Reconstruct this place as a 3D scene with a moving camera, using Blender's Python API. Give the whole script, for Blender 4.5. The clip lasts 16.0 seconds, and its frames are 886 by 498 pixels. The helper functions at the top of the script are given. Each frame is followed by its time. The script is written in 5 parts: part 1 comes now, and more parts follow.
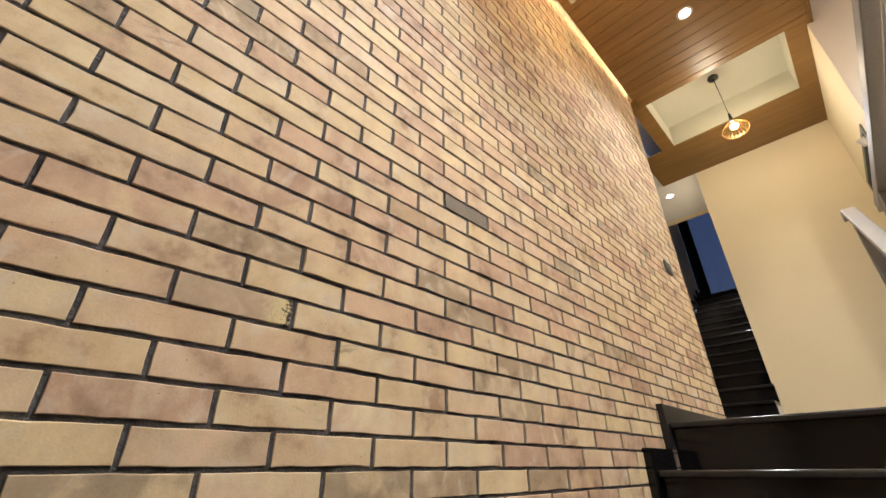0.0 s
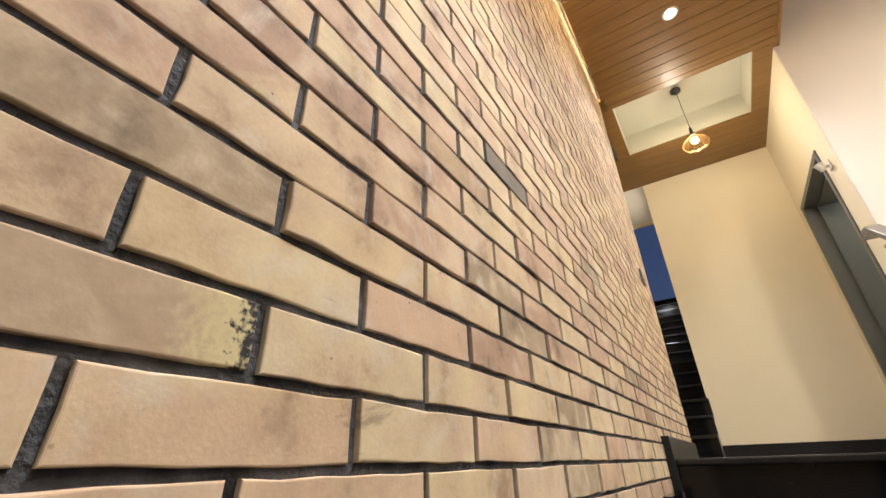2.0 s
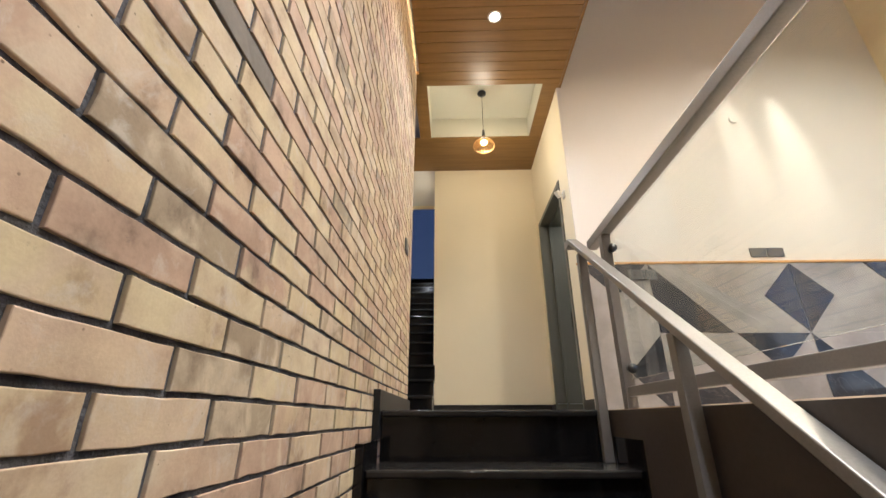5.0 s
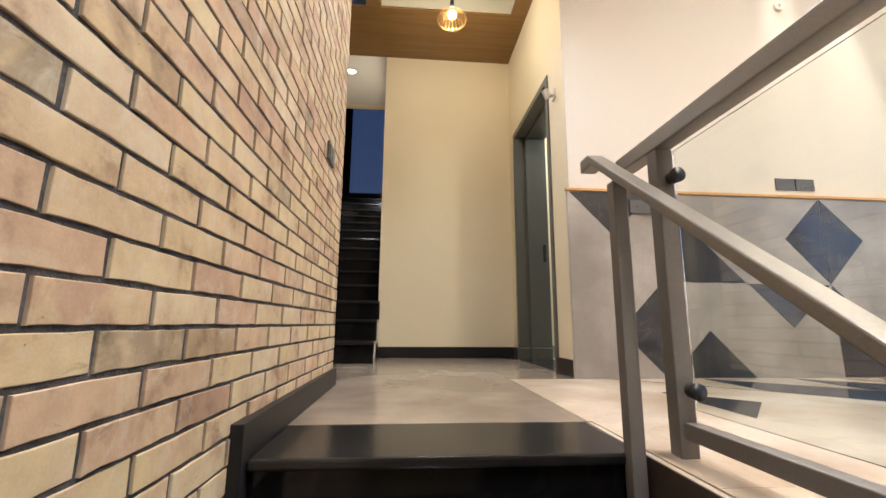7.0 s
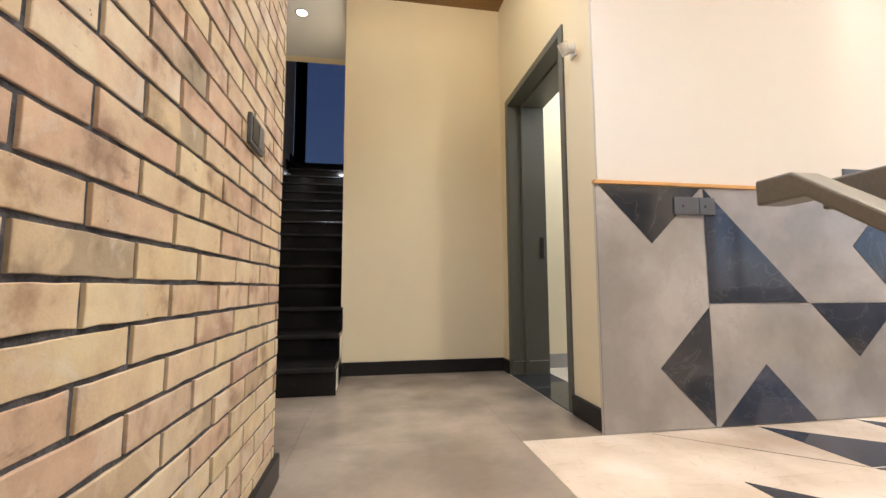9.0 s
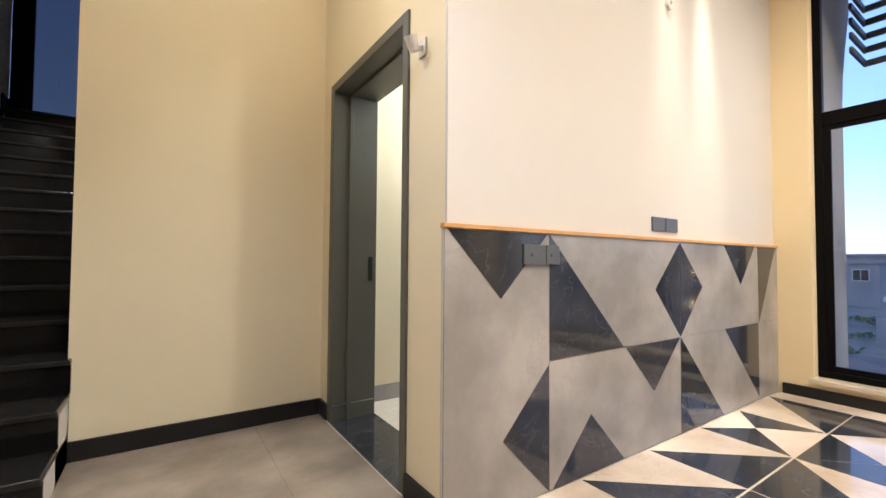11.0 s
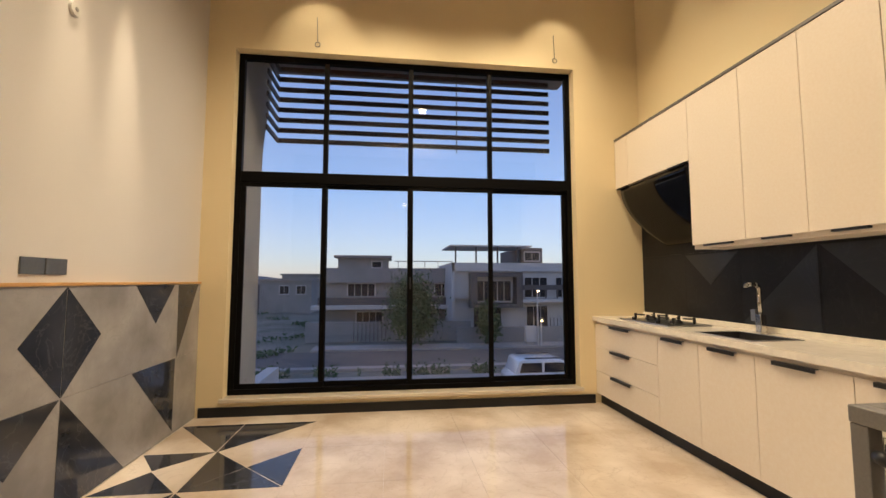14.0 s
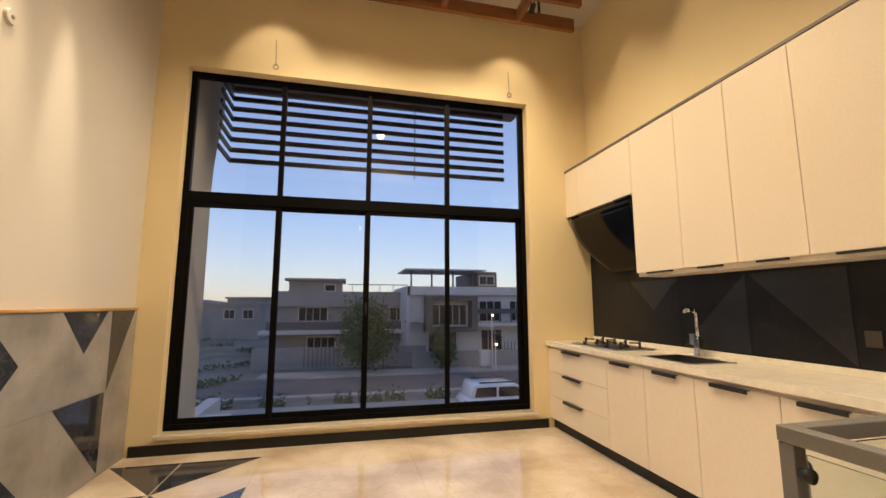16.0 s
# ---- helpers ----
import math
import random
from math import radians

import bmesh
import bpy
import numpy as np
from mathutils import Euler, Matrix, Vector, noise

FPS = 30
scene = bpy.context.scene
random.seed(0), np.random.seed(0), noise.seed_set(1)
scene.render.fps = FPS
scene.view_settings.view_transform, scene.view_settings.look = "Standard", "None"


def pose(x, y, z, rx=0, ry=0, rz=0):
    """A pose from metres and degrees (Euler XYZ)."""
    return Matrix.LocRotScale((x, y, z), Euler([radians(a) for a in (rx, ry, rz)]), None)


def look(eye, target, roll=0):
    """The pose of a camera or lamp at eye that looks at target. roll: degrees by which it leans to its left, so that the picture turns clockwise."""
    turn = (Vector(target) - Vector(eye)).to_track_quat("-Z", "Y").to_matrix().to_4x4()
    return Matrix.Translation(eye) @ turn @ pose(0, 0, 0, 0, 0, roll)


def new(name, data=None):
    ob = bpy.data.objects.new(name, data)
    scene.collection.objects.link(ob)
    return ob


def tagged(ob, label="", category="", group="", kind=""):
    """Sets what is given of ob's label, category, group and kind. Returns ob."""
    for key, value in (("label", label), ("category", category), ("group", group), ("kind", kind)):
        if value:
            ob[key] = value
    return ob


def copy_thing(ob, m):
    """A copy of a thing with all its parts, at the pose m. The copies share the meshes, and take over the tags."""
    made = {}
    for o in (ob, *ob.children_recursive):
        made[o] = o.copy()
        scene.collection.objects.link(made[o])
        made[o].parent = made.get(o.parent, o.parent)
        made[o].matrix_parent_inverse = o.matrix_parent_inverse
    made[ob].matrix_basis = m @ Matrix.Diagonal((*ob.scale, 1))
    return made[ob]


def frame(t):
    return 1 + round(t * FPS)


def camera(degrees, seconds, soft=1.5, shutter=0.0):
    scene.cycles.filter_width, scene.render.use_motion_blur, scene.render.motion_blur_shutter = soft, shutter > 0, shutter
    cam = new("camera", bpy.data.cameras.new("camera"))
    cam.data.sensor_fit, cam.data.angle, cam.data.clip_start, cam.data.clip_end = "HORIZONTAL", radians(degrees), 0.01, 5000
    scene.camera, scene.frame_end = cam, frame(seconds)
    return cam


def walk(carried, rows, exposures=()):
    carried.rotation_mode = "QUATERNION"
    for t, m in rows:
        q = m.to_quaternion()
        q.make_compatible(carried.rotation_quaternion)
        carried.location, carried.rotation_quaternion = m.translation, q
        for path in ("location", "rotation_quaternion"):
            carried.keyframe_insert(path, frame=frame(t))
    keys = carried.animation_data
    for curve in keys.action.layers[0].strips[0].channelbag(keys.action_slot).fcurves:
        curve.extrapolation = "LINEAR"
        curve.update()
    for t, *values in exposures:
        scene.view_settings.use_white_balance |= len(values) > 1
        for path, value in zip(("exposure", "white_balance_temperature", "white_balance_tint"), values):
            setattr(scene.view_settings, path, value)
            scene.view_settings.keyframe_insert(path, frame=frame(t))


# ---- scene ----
# ---- camera and walk ----
cam = camera(93.4, 16.0, soft=1.5)
PATH = [
    (0, (0.823, -0.187, -0.203), (-0.408, 1.08, 0.736), -0.5),
    (0.5, (0.712, -0.167, -0.159), (-0.495, 1.139, 0.757), -0.6),
    (1, (0.554, -0.026, -0.107), (-0.616, 1.331, 0.782), -0.5),
    (1.5, (0.429, 0.017, -0.011), (-0.656, 1.423, 0.907), -0.9),
    (2, (0.308, -0.002, -0.004), (-0.634, 1.501, 0.92), -1.7),
    (2.5, (0.262, -0.023, -0.004), (-0.556, 1.544, 0.932), -1.4),
    (3, (0.27, -0.021, 0.001), (-0.389, 1.616, 0.942), -1.1),
    (3.5, (0.283, -0.015, 0.004), (-0.206, 1.679, 0.948), -0.9),
    (4, (0.316, -0.017, 0.003), (-0.005, 1.734, 0.914), -0.8),
    (4.5, (0.35, 0.033, -0.013), (0.18, 1.837, 0.833), -0.5),
    (5, (0.389, 0.206, -0.035), (0.342, 2.058, 0.717), -0.1),
    (5.2, (0.42, 0.318, -0.002), (0.415, 2.194, 0.692), 0.0),
    (7.3, (0.445, 1.163, 0.371), (0.607, 3.13, 0.693), 0.4),
    (7.5, (0.434, 1.227, 0.401), (0.602, 3.197, 0.705), 0.4),
    (7.7, (0.406, 1.311, 0.442), (0.597, 3.281, 0.727), 0.4),
    (8, (0.389, 1.415, 0.535), (0.614, 3.387, 0.781), 0.4),
    (8.2, (0.385, 1.497, 0.575), (0.633, 3.467, 0.811), 0.2),
    (10.3, (0.488, 2.118, 0.954), (1.148, 4.005, 1.019), 0.5),
    (10.5, (0.52, 2.168, 1.008), (1.278, 4.018, 1.06), 0.7),
    (11, (0.552, 2.295, 1.069), (1.666, 3.955, 1.13), 0.4),
    (11.5, (0.607, 2.302, 1.191), (2.072, 3.661, 1.266), 0.4),
    (12, (0.676, 2.221, 1.235), (2.41, 3.212, 1.339), 0.4),
    (12.5, (0.706, 2.139, 1.23), (2.599, 2.77, 1.354), 0.2),
    (13, (0.719, 2.067, 1.226), (2.692, 2.36, 1.365), 0.1),
    (13.5, (0.737, 2.021, 1.227), (2.732, 2.025, 1.371), 0.0),
    (14, (0.765, 1.92, 1.233), (2.744, 1.671, 1.385), 0.0),
    (14.5, (0.757, 1.835, 1.243), (2.701, 1.393, 1.405), 0.1),
    (15, (0.727, 1.829, 1.248), (2.637, 1.262, 1.419), 0.2),
    (15.5, (0.723, 1.852, 1.257), (2.633, 1.296, 1.461), 0.3),
    (16, (0.751, 1.937, 1.251), (2.68, 1.482, 1.514), 0.0),
]
walk(cam, [(t, look(eye, target, roll)) for t, eye, target, roll in PATH],
     exposures=[(0.0, 0.96, 5700, 11), (2.0, 1.09, 5500, 11), (4.0, 0.91, 5250, 11), (5.2, 0.9, 5300, 11), (8.0, 0.87, 5350, 12), (10.5, 0.9, 5300, 11), (11.0, 0.9, 5300, 11), (11.5, 0.38, 5200, 11), (12.3, 0.1, 6150, 11), (13.5, 0.04, 6400, 11), (14.5, 0.06, 6400, 11), (15.5, 0.12, 6800, 11), (16.0, 0.12, 6900, 11)])

# ---- world and large lights ----
world = bpy.data.worlds.new("dusk")
scene.world = world
world.use_nodes = True
wn, wl = world.node_tree.nodes, world.node_tree.links
sky = wn.new("ShaderNodeTexSky")
sky.sky_type = "NISHITA"
sky.sun_disc = False
sky.sun_elevation = radians(11.0)
sky.sun_rotation = radians(-75)
sky.altitude = 300
sky.air_density, sky.dust_density, sky.ozone_density = 1.0, 0.3, 4.0
wn["Background"].inputs["Strength"].default_value = 0.15
haze = wn.new("ShaderNodeMix")
haze.data_type = "RGBA"
haze.inputs[0].default_value = 0.5
# evening haze: pale rose along the horizon, thin blue above
up_, upz_, band_ = wn.new("ShaderNodeTexCoord"), wn.new("ShaderNodeSeparateXYZ"), wn.new("ShaderNodeValToRGB")
wl.new(up_.outputs["Generated"], upz_.inputs[0])
wl.new(upz_.outputs["Z"], band_.inputs["Fac"])
be_ = band_.color_ramp.elements
be_[0].position, be_[0].color = 0.0, (0.66, 0.50, 0.52, 1)
be_[1].position, be_[1].color = 0.42, (0.33, 0.41, 0.72, 1)
be_.new(0.09).color = (0.60, 0.54, 0.64, 1)
be_.new(0.20).color = (0.42, 0.50, 0.76, 1)
tenfold_ = wn.new("ShaderNodeVectorMath")
tenfold_.operation = "SCALE"
tenfold_.inputs["Scale"].default_value = 9.0
wl.new(band_.outputs["Color"], tenfold_.inputs[0])
wl.new(tenfold_.outputs[0], haze.inputs[7])
wl.new(sky.outputs[0], haze.inputs[6])
wl.new(haze.outputs[2], wn["Background"].inputs["Color"])

WARM = (1.0, 0.80, 0.53)
SOFT = (1.0, 0.93, 0.82)


def spot(name, x, y, z, target, power, angle=60, color=WARM, radius=0.04, blend=0.6):
    d = bpy.data.lights.new(name, "SPOT")
    d.energy, d.color, d.spot_size, d.spot_blend, d.shadow_soft_size = power, color, radians(angle), blend, radius
    ob = new(name, d)
    ob.matrix_world = look((x, y, z), target)
    return ob


def bulb(name, x, y, z, power, color=WARM, radius=0.04):
    d = bpy.data.lights.new(name, "POINT")
    d.energy, d.color, d.shadow_soft_size = power, color, radius
    ob = new(name, d)
    ob.location = (x, y, z)
    return ob


# recessed downlights of the wooden soffit and of the upper flight
# those at y 0.3 and -1.6 are unseen, added to light the bricks
for y, power, wide in ((2.82, 88, 130), (0.3, 215, 86), (-1.6, 60, 108)):
    spot("downlight_beam", 0.775, y, 3.17, (0.775, y, 0), power, wide, SOFT, 0.05, 1.0)
spot("downlight_beam", -0.274, 5.577, 3.16, (-0.274, 5.577, 0), 30, 165, SOFT, 0.05, 0.3)
bulb("pendant_glow", 0.745, 4.05, 2.78, 15, (1.0, 0.80, 0.52), 0.03)
bulb("pendant_glow", 0.745, 1.64, 2.78, 15, (1.0, 0.62, 0.25), 0.03)
# spotlights on the beams of the high room
for y in (2.66, 0.2):
    spot("wall_wash", 4.3, y, 4.12, (4.9, y, 3.60), 12, 72, WARM, 0.015, 0.7)
for x, power in ((3.15, 210), (3.62, 300)):
    spot("wall_wash", x, 3.42, 4.05, (x + 0.09, 3.66, 1.9), power, 17, WARM, 0.025, 1.0)
for x in (2.2, 3.2, 4.1):
    spot("wall_wash", x, -0.3, 4.45, (x, -0.74, 2.8), 13, 50, WARM, 0.02, 0.7)
# broad fill lamps added to brighten floor, walls and bricks; no fixtures
for x, y, power in ((2.3, 1.4, 215), (3.9, 2.0, 175), (3.9, 0.7, 175)):
    spot("room_fill", x, y, 4.15, (x, y, 0), power, 151, WARM, 0.06, 1.0)
bulb("bathroom_lamp", 2.7, 4.6, 2.3, 22, (1.0, 0.95, 0.78), 0.15)


# ---- materials ----
def mat(name, color, rough=0.6, metal=0.0, dark=None, scale=3.0, fine=60.0, bump=0.05, spec=0.5, amount=0.5, coat=0.0, grain=0.18):
    """Plain surface with a broad cloudy variation towards dark, a fine grain and a fine relief."""
    m = bpy.data.materials.new(name)
    m.use_nodes = True
    n, l = m.node_tree.nodes, m.node_tree.links
    b = n["Principled BSDF"]
    b.inputs["Roughness"].default_value = rough
    b.inputs["Metallic"].default_value = metal
    b.inputs["Specular IOR Level"].default_value = spec
    b.inputs["Coat Weight"].default_value = coat
    dark = dark or tuple(c * 0.86 for c in color)
    tc = n.new("ShaderNodeTexCoord")
    big, small = n.new("ShaderNodeTexNoise"), n.new("ShaderNodeTexNoise")
    big.inputs["Scale"].default_value, big.inputs["Detail"].default_value = scale, 6
    small.inputs["Scale"].default_value, small.inputs["Detail"].default_value = fine, 4
    for t in (big, small):
        l.new(tc.outputs["Object"], t.inputs["Vector"])
    ramp = n.new("ShaderNodeValToRGB")
    ramp.color_ramp.elements[0].position, ramp.color_ramp.elements[1].position = 0.5 - amount / 2, 0.5 + amount / 2
    ramp.color_ramp.elements[0].color, ramp.color_ramp.elements[1].color = (*dark, 1), (*color, 1)
    l.new(big.outputs["Fac"], ramp.inputs["Fac"])
    mix = n.new("ShaderNodeMix")
    mix.data_type, mix.blend_type = "RGBA", "OVERLAY"
    mix.inputs[0].default_value = grain
    l.new(ramp.outputs["Color"], mix.inputs[6])
    l.new(small.outputs["Fac"], mix.inputs[7])
    l.new(mix.outputs[2], b.inputs["Base Color"])
    bp = n.new("ShaderNodeBump")
    bp.inputs["Strength"].default_value, bp.inputs["Distance"].default_value = bump, 0.01
    l.new(small.outputs["Fac"], bp.inputs["Height"])
    l.new(bp.outputs["Normal"], b.inputs["Normal"])
    return m


def glass(name, tint=(0.92, 0.97, 0.95), rough=0.0):
    m = bpy.data.materials.new(name)
    m.use_nodes = True
    b = m.node_tree.nodes["Principled BSDF"]
    b.inputs["Base Color"].default_value = (*tint, 1)
    b.inputs["Roughness"].default_value = rough
    b.inputs["Transmission Weight"].default_value = 1
    b.inputs["IOR"].default_value = 1.45
    return m


def glow(name, color, strength):
    m = bpy.data.materials.new(name)
    m.use_nodes = True
    b = m.node_tree.nodes["Principled BSDF"]
    b.inputs["Base Color"].default_value = (*color, 1)
    b.inputs["Emission Color"].default_value = (*color, 1)
    b.inputs["Emission Strength"].default_value = strength
    return m


def brick_mat(name, per_object):
    m = mat(name, (0.5, 0.4, 0.3), 0.85, bump=0.35, fine=90, scale=9)
    n, l = m.node_tree.nodes, m.node_tree.links
    b = n["Principled BSDF"]
    rnd = n.new("ShaderNodeObjectInfo" if per_object else "ShaderNodeNewGeometry")
    ramp = n.new("ShaderNodeValToRGB")
    cr = ramp.color_ramp
    cols = [(0.0, (0.38, 0.275, 0.215)), (0.18, (0.48, 0.36, 0.28)), (0.34, (0.51, 0.405, 0.30)), (0.52, (0.555, 0.475, 0.34)),
            (0.70, (0.52, 0.44, 0.295)), (0.82, (0.575, 0.50, 0.395)), (0.93, (0.36, 0.28, 0.195)), (0.99, (0.31, 0.275, 0.215))]
    cols = [(p, (c[0], c[1] * 0.955, c[2] * 0.88)) for p, c in cols]  # warmer clay
    cr.elements[0].position, cr.elements[0].color = 0.0, (*cols[0][1], 1)
    cr.elements[1].position, cr.elements[1].color = cols[-1][0], (*cols[-1][1], 1)
    for p, c in cols[1:-1]:
        cr.elements.new(p).color = (*c, 1)
    src = rnd.outputs["Random" if per_object else "Random Per Island"]
    l.new(src, ramp.inputs["Fac"])
    # a second clay colour smeared over part of each brick
    mul, frc, ramp2, smear, step_ = (n.new("ShaderNode" + k) for k in ("Math", "Math", "ValToRGB", "TexNoise", "ValToRGB"))
    mul.operation, mul.inputs[1].default_value, frc.operation = "MULTIPLY", 17.31, "FRACT"
    l.new(src, mul.inputs[0])
    l.new(mul.outputs[0], frc.inputs[0])
    e2 = ramp2.color_ramp.elements
    e2[0].color, e2[1].color = (0.46, 0.32, 0.23, 1), (0.53, 0.415, 0.245, 1)
    e2.new(0.5).color = (0.57, 0.475, 0.35, 1)
    l.new(frc.outputs[0], ramp2.inputs["Fac"])
    place = n.new("ShaderNodeNewGeometry")
    smear.inputs["Scale"].default_value, smear.inputs["Detail"].default_value, smear.inputs["Distortion"].default_value = 8.5, 6, 1.2
    l.new(place.outputs["Position"], smear.inputs["Vector"])
    step_.color_ramp.elements[0].position, step_.color_ramp.elements[1].position = 0.47, 0.62
    step_.color_ramp.elements[1].color = (0.75, 0.75, 0.75, 1)
    l.new(smear.outputs["Fac"], step_.inputs["Fac"])
    two = n.new("ShaderNodeMix")
    two.data_type = "RGBA"
    l.new(step_.outputs["Color"], two.inputs[0])
    l.new(ramp.outputs["Color"], two.inputs[6])
    l.new(ramp2.outputs["Color"], two.inputs[7])
    tc = n.new("ShaderNodeTexCoord")
    geo = n.new("ShaderNodeNewGeometry")
    cloud, grain, pit = n.new("ShaderNodeTexNoise"), n.new("ShaderNodeTexNoise"), n.new("ShaderNodeTexVoronoi")
    for t, s in ((cloud, 9), (grain, 220), (pit, 70)):
        t.inputs["Scale"].default_value = s
        l.new(geo.outputs["Position"], t.inputs["Vector"])
    cloud.inputs["Detail"].default_value = 8
    cloud.inputs["Roughness"].default_value = 0.62
    cr2 = n.new("ShaderNodeValToRGB")
    e = cr2.color_ramp.elements
    e[0].position, e[0].color = 0.31, (0.20, 0.18, 0.165, 1)
    e[1].position, e[1].color = 0.62, (0.62, 0.62, 0.60, 1)
    e.new(0.43).color = (0.47, 0.455, 0.44, 1)
    l.new(cloud.outputs["Fac"], cr2.inputs["Fac"])
    mx = n.new("ShaderNodeMix")
    mx.data_type, mx.blend_type = "RGBA", "OVERLAY"
    mx.inputs[0].default_value = 0.75
    l.new(two.outputs[2], mx.inputs[6])
    l.new(cr2.outputs["Color"], mx.inputs[7])
    mg = n.new("ShaderNodeMix")
    mg.data_type, mg.blend_type = "RGBA", "OVERLAY"
    mg.inputs[0].default_value = 0.10
    l.new(mx.outputs[2], mg.inputs[6])
    l.new(grain.outputs["Fac"], mg.inputs[7])
    # sparse dark pits
    pr = n.new("ShaderNodeValToRGB")
    pr.color_ramp.elements[0].position, pr.color_ramp.elements[0].color = 0.05, (0.35, 0.32, 0.30, 1)
    pr.color_ramp.elements[1].position, pr.color_ramp.elements[1].color = 0.085, (1, 1, 1, 1)
    pit.inputs["Scale"].default_value = 42
    l.new(pit.outputs["Distance"], pr.inputs["Fac"])
    mp = n.new("ShaderNodeMix")
    mp.data_type, mp.blend_type = "RGBA", "MULTIPLY"
    gate = n.new("ShaderNodeValToRGB")
    gate.color_ramp.elements[0].position, gate.color_ramp.elements[1].position = 0.5, 0.6
    l.new(smear.outputs["Fac"], gate.inputs["Fac"])
    l.new(gate.outputs["Color"], mp.inputs[0])
    l.new(mg.outputs[2], mp.inputs[6])
    l.new(pr.outputs["Color"], mp.inputs[7])
    # kiln burns: small dark smears and chips, and pale lime smears
    burn, burn_r, lime, lime_r = (n.new("ShaderNode" + k) for k in ("TexNoise", "ValToRGB", "TexNoise", "ValToRGB"))
    for t, s, d in ((burn, 15, 9), (lime, 11, 7)):
        t.inputs["Scale"].default_value, t.inputs["Detail"].default_value, t.inputs["Roughness"].default_value, t.inputs["Distortion"].default_value = s, d, 0.68, 0.6
    off = n.new("ShaderNodeMapping")
    off.inputs["Location"].default_value, off.inputs["Scale"].default_value = (4.1, 7.7, 2.3), (1, 0.6, 1.5)
    l.new(geo.outputs["Position"], off.inputs["Vector"])
    l.new(off.outputs[0], burn.inputs["Vector"])
    l.new(geo.outputs["Position"], lime.inputs["Vector"])
    burn_r.color_ramp.elements[0].position, burn_r.color_ramp.elements[0].color = 0.625, (0, 0, 0, 1)
    burn_r.color_ramp.elements[1].position, burn_r.color_ramp.elements[1].color = 0.70, (0.5, 0.5, 0.5, 1)
    lime_r.color_ramp.elements[0].position, lime_r.color_ramp.elements[0].color = 0.55, (0, 0, 0, 1)
    lime_r.color_ramp.elements[1].position, lime_r.color_ramp.elements[1].color = 0.68, (0.45, 0.45, 0.45, 1)
    l.new(burn.outputs["Fac"], burn_r.inputs["Fac"])
    l.new(lime.outputs["Fac"], lime_r.inputs["Fac"])
    m1, m2 = n.new("ShaderNodeMix"), n.new("ShaderNodeMix")
    m1.data_type = m2.data_type = "RGBA"
    l.new(lime_r.outputs["Color"], m1.inputs[0])
    l.new(mp.outputs[2], m1.inputs[6])
    m1.inputs[7].default_value = (0.62, 0.58, 0.52, 1)
    l.new(burn_r.outputs["Color"], m2.inputs[0])
    l.new(m1.outputs[2], m2.inputs[6])
    m2.inputs[7].default_value = (0.13, 0.105, 0.085, 1)
    l.new(m2.outputs[2], b.inputs["Base Color"])
    add = n.new("ShaderNodeMath")
    add.operation = "MULTIPLY_ADD"
    l.new(cloud.outputs["Fac"], add.inputs[0])
    add.inputs[1].default_value = 1.6
    l.new(grain.outputs["Fac"], add.inputs[2])
    bp = n.new("ShaderNodeBump")
    bp.inputs["Strength"].default_value, bp.inputs["Distance"].default_value = 0.07, 0.004
    l.new(add.outputs[0], bp.inputs["Height"])
    l.new(bp.outputs["Normal"], b.inputs["Normal"])
    return m


def marble(name, color, dark, rough, vein, vein_amount=0.35, scale=2.2, per_object=True):
    """Polished tile: clouds, thin veins and a small change from tile to tile."""
    m = mat(name, color, rough, dark=dark, scale=scale, fine=30, bump=0.002, amount=0.28, grain=0.06)
    n, l = m.node_tree.nodes, m.node_tree.links
    b = n["Principled BSDF"]
    src = b.inputs["Base Color"].links[0].from_socket
    geo, info = n.new("ShaderNodeNewGeometry"), n.new("ShaderNodeObjectInfo")
    shift = n.new("ShaderNodeVectorMath")
    shift.operation = "MULTIPLY_ADD"
    shift.inputs[1].default_value = (1, 1, 1)
    sc = n.new("ShaderNodeMath")
    sc.operation = "MULTIPLY"
    sc.inputs[1].default_value = 37.0 if per_object else 0.0
    l.new(info.outputs["Random"], sc.inputs[0])
    l.new(geo.outputs["Position"], shift.inputs[0])
    l.new(sc.outputs[0], shift.inputs[2])
    t = n.new("ShaderNodeTexNoise")
    t.inputs["Scale"].default_value, t.inputs["Detail"].default_value, t.inputs["Distortion"].default_value = 3.2, 9, 2.2
    l.new(shift.outputs[0], t.inputs["Vector"])
    for node in n:
        if node.type == "TEX_NOISE" and node != t and node.inputs["Scale"].default_value == scale:
            l.new(shift.outputs[0], node.inputs["Vector"])
    r = n.new("ShaderNodeValToRGB")
    e = r.color_ramp.elements
    e[0].position, e[0].color = 0.485, (0, 0, 0, 1)
    e[1].position, e[1].color = 0.515, (0, 0, 0, 1)
    e.new(0.5).color = (vein_amount,) * 3 + (1,)
    l.new(t.outputs["Fac"], r.inputs["Fac"])
    mx = n.new("ShaderNodeMix")
    mx.data_type = "RGBA"
    l.new(r.outputs["Color"], mx.inputs[0])
    l.new(src, mx.inputs[6])
    mx.inputs[7].default_value = (*vein, 1)
    l.new(mx.outputs[2], b.inputs["Base Color"])
    return m


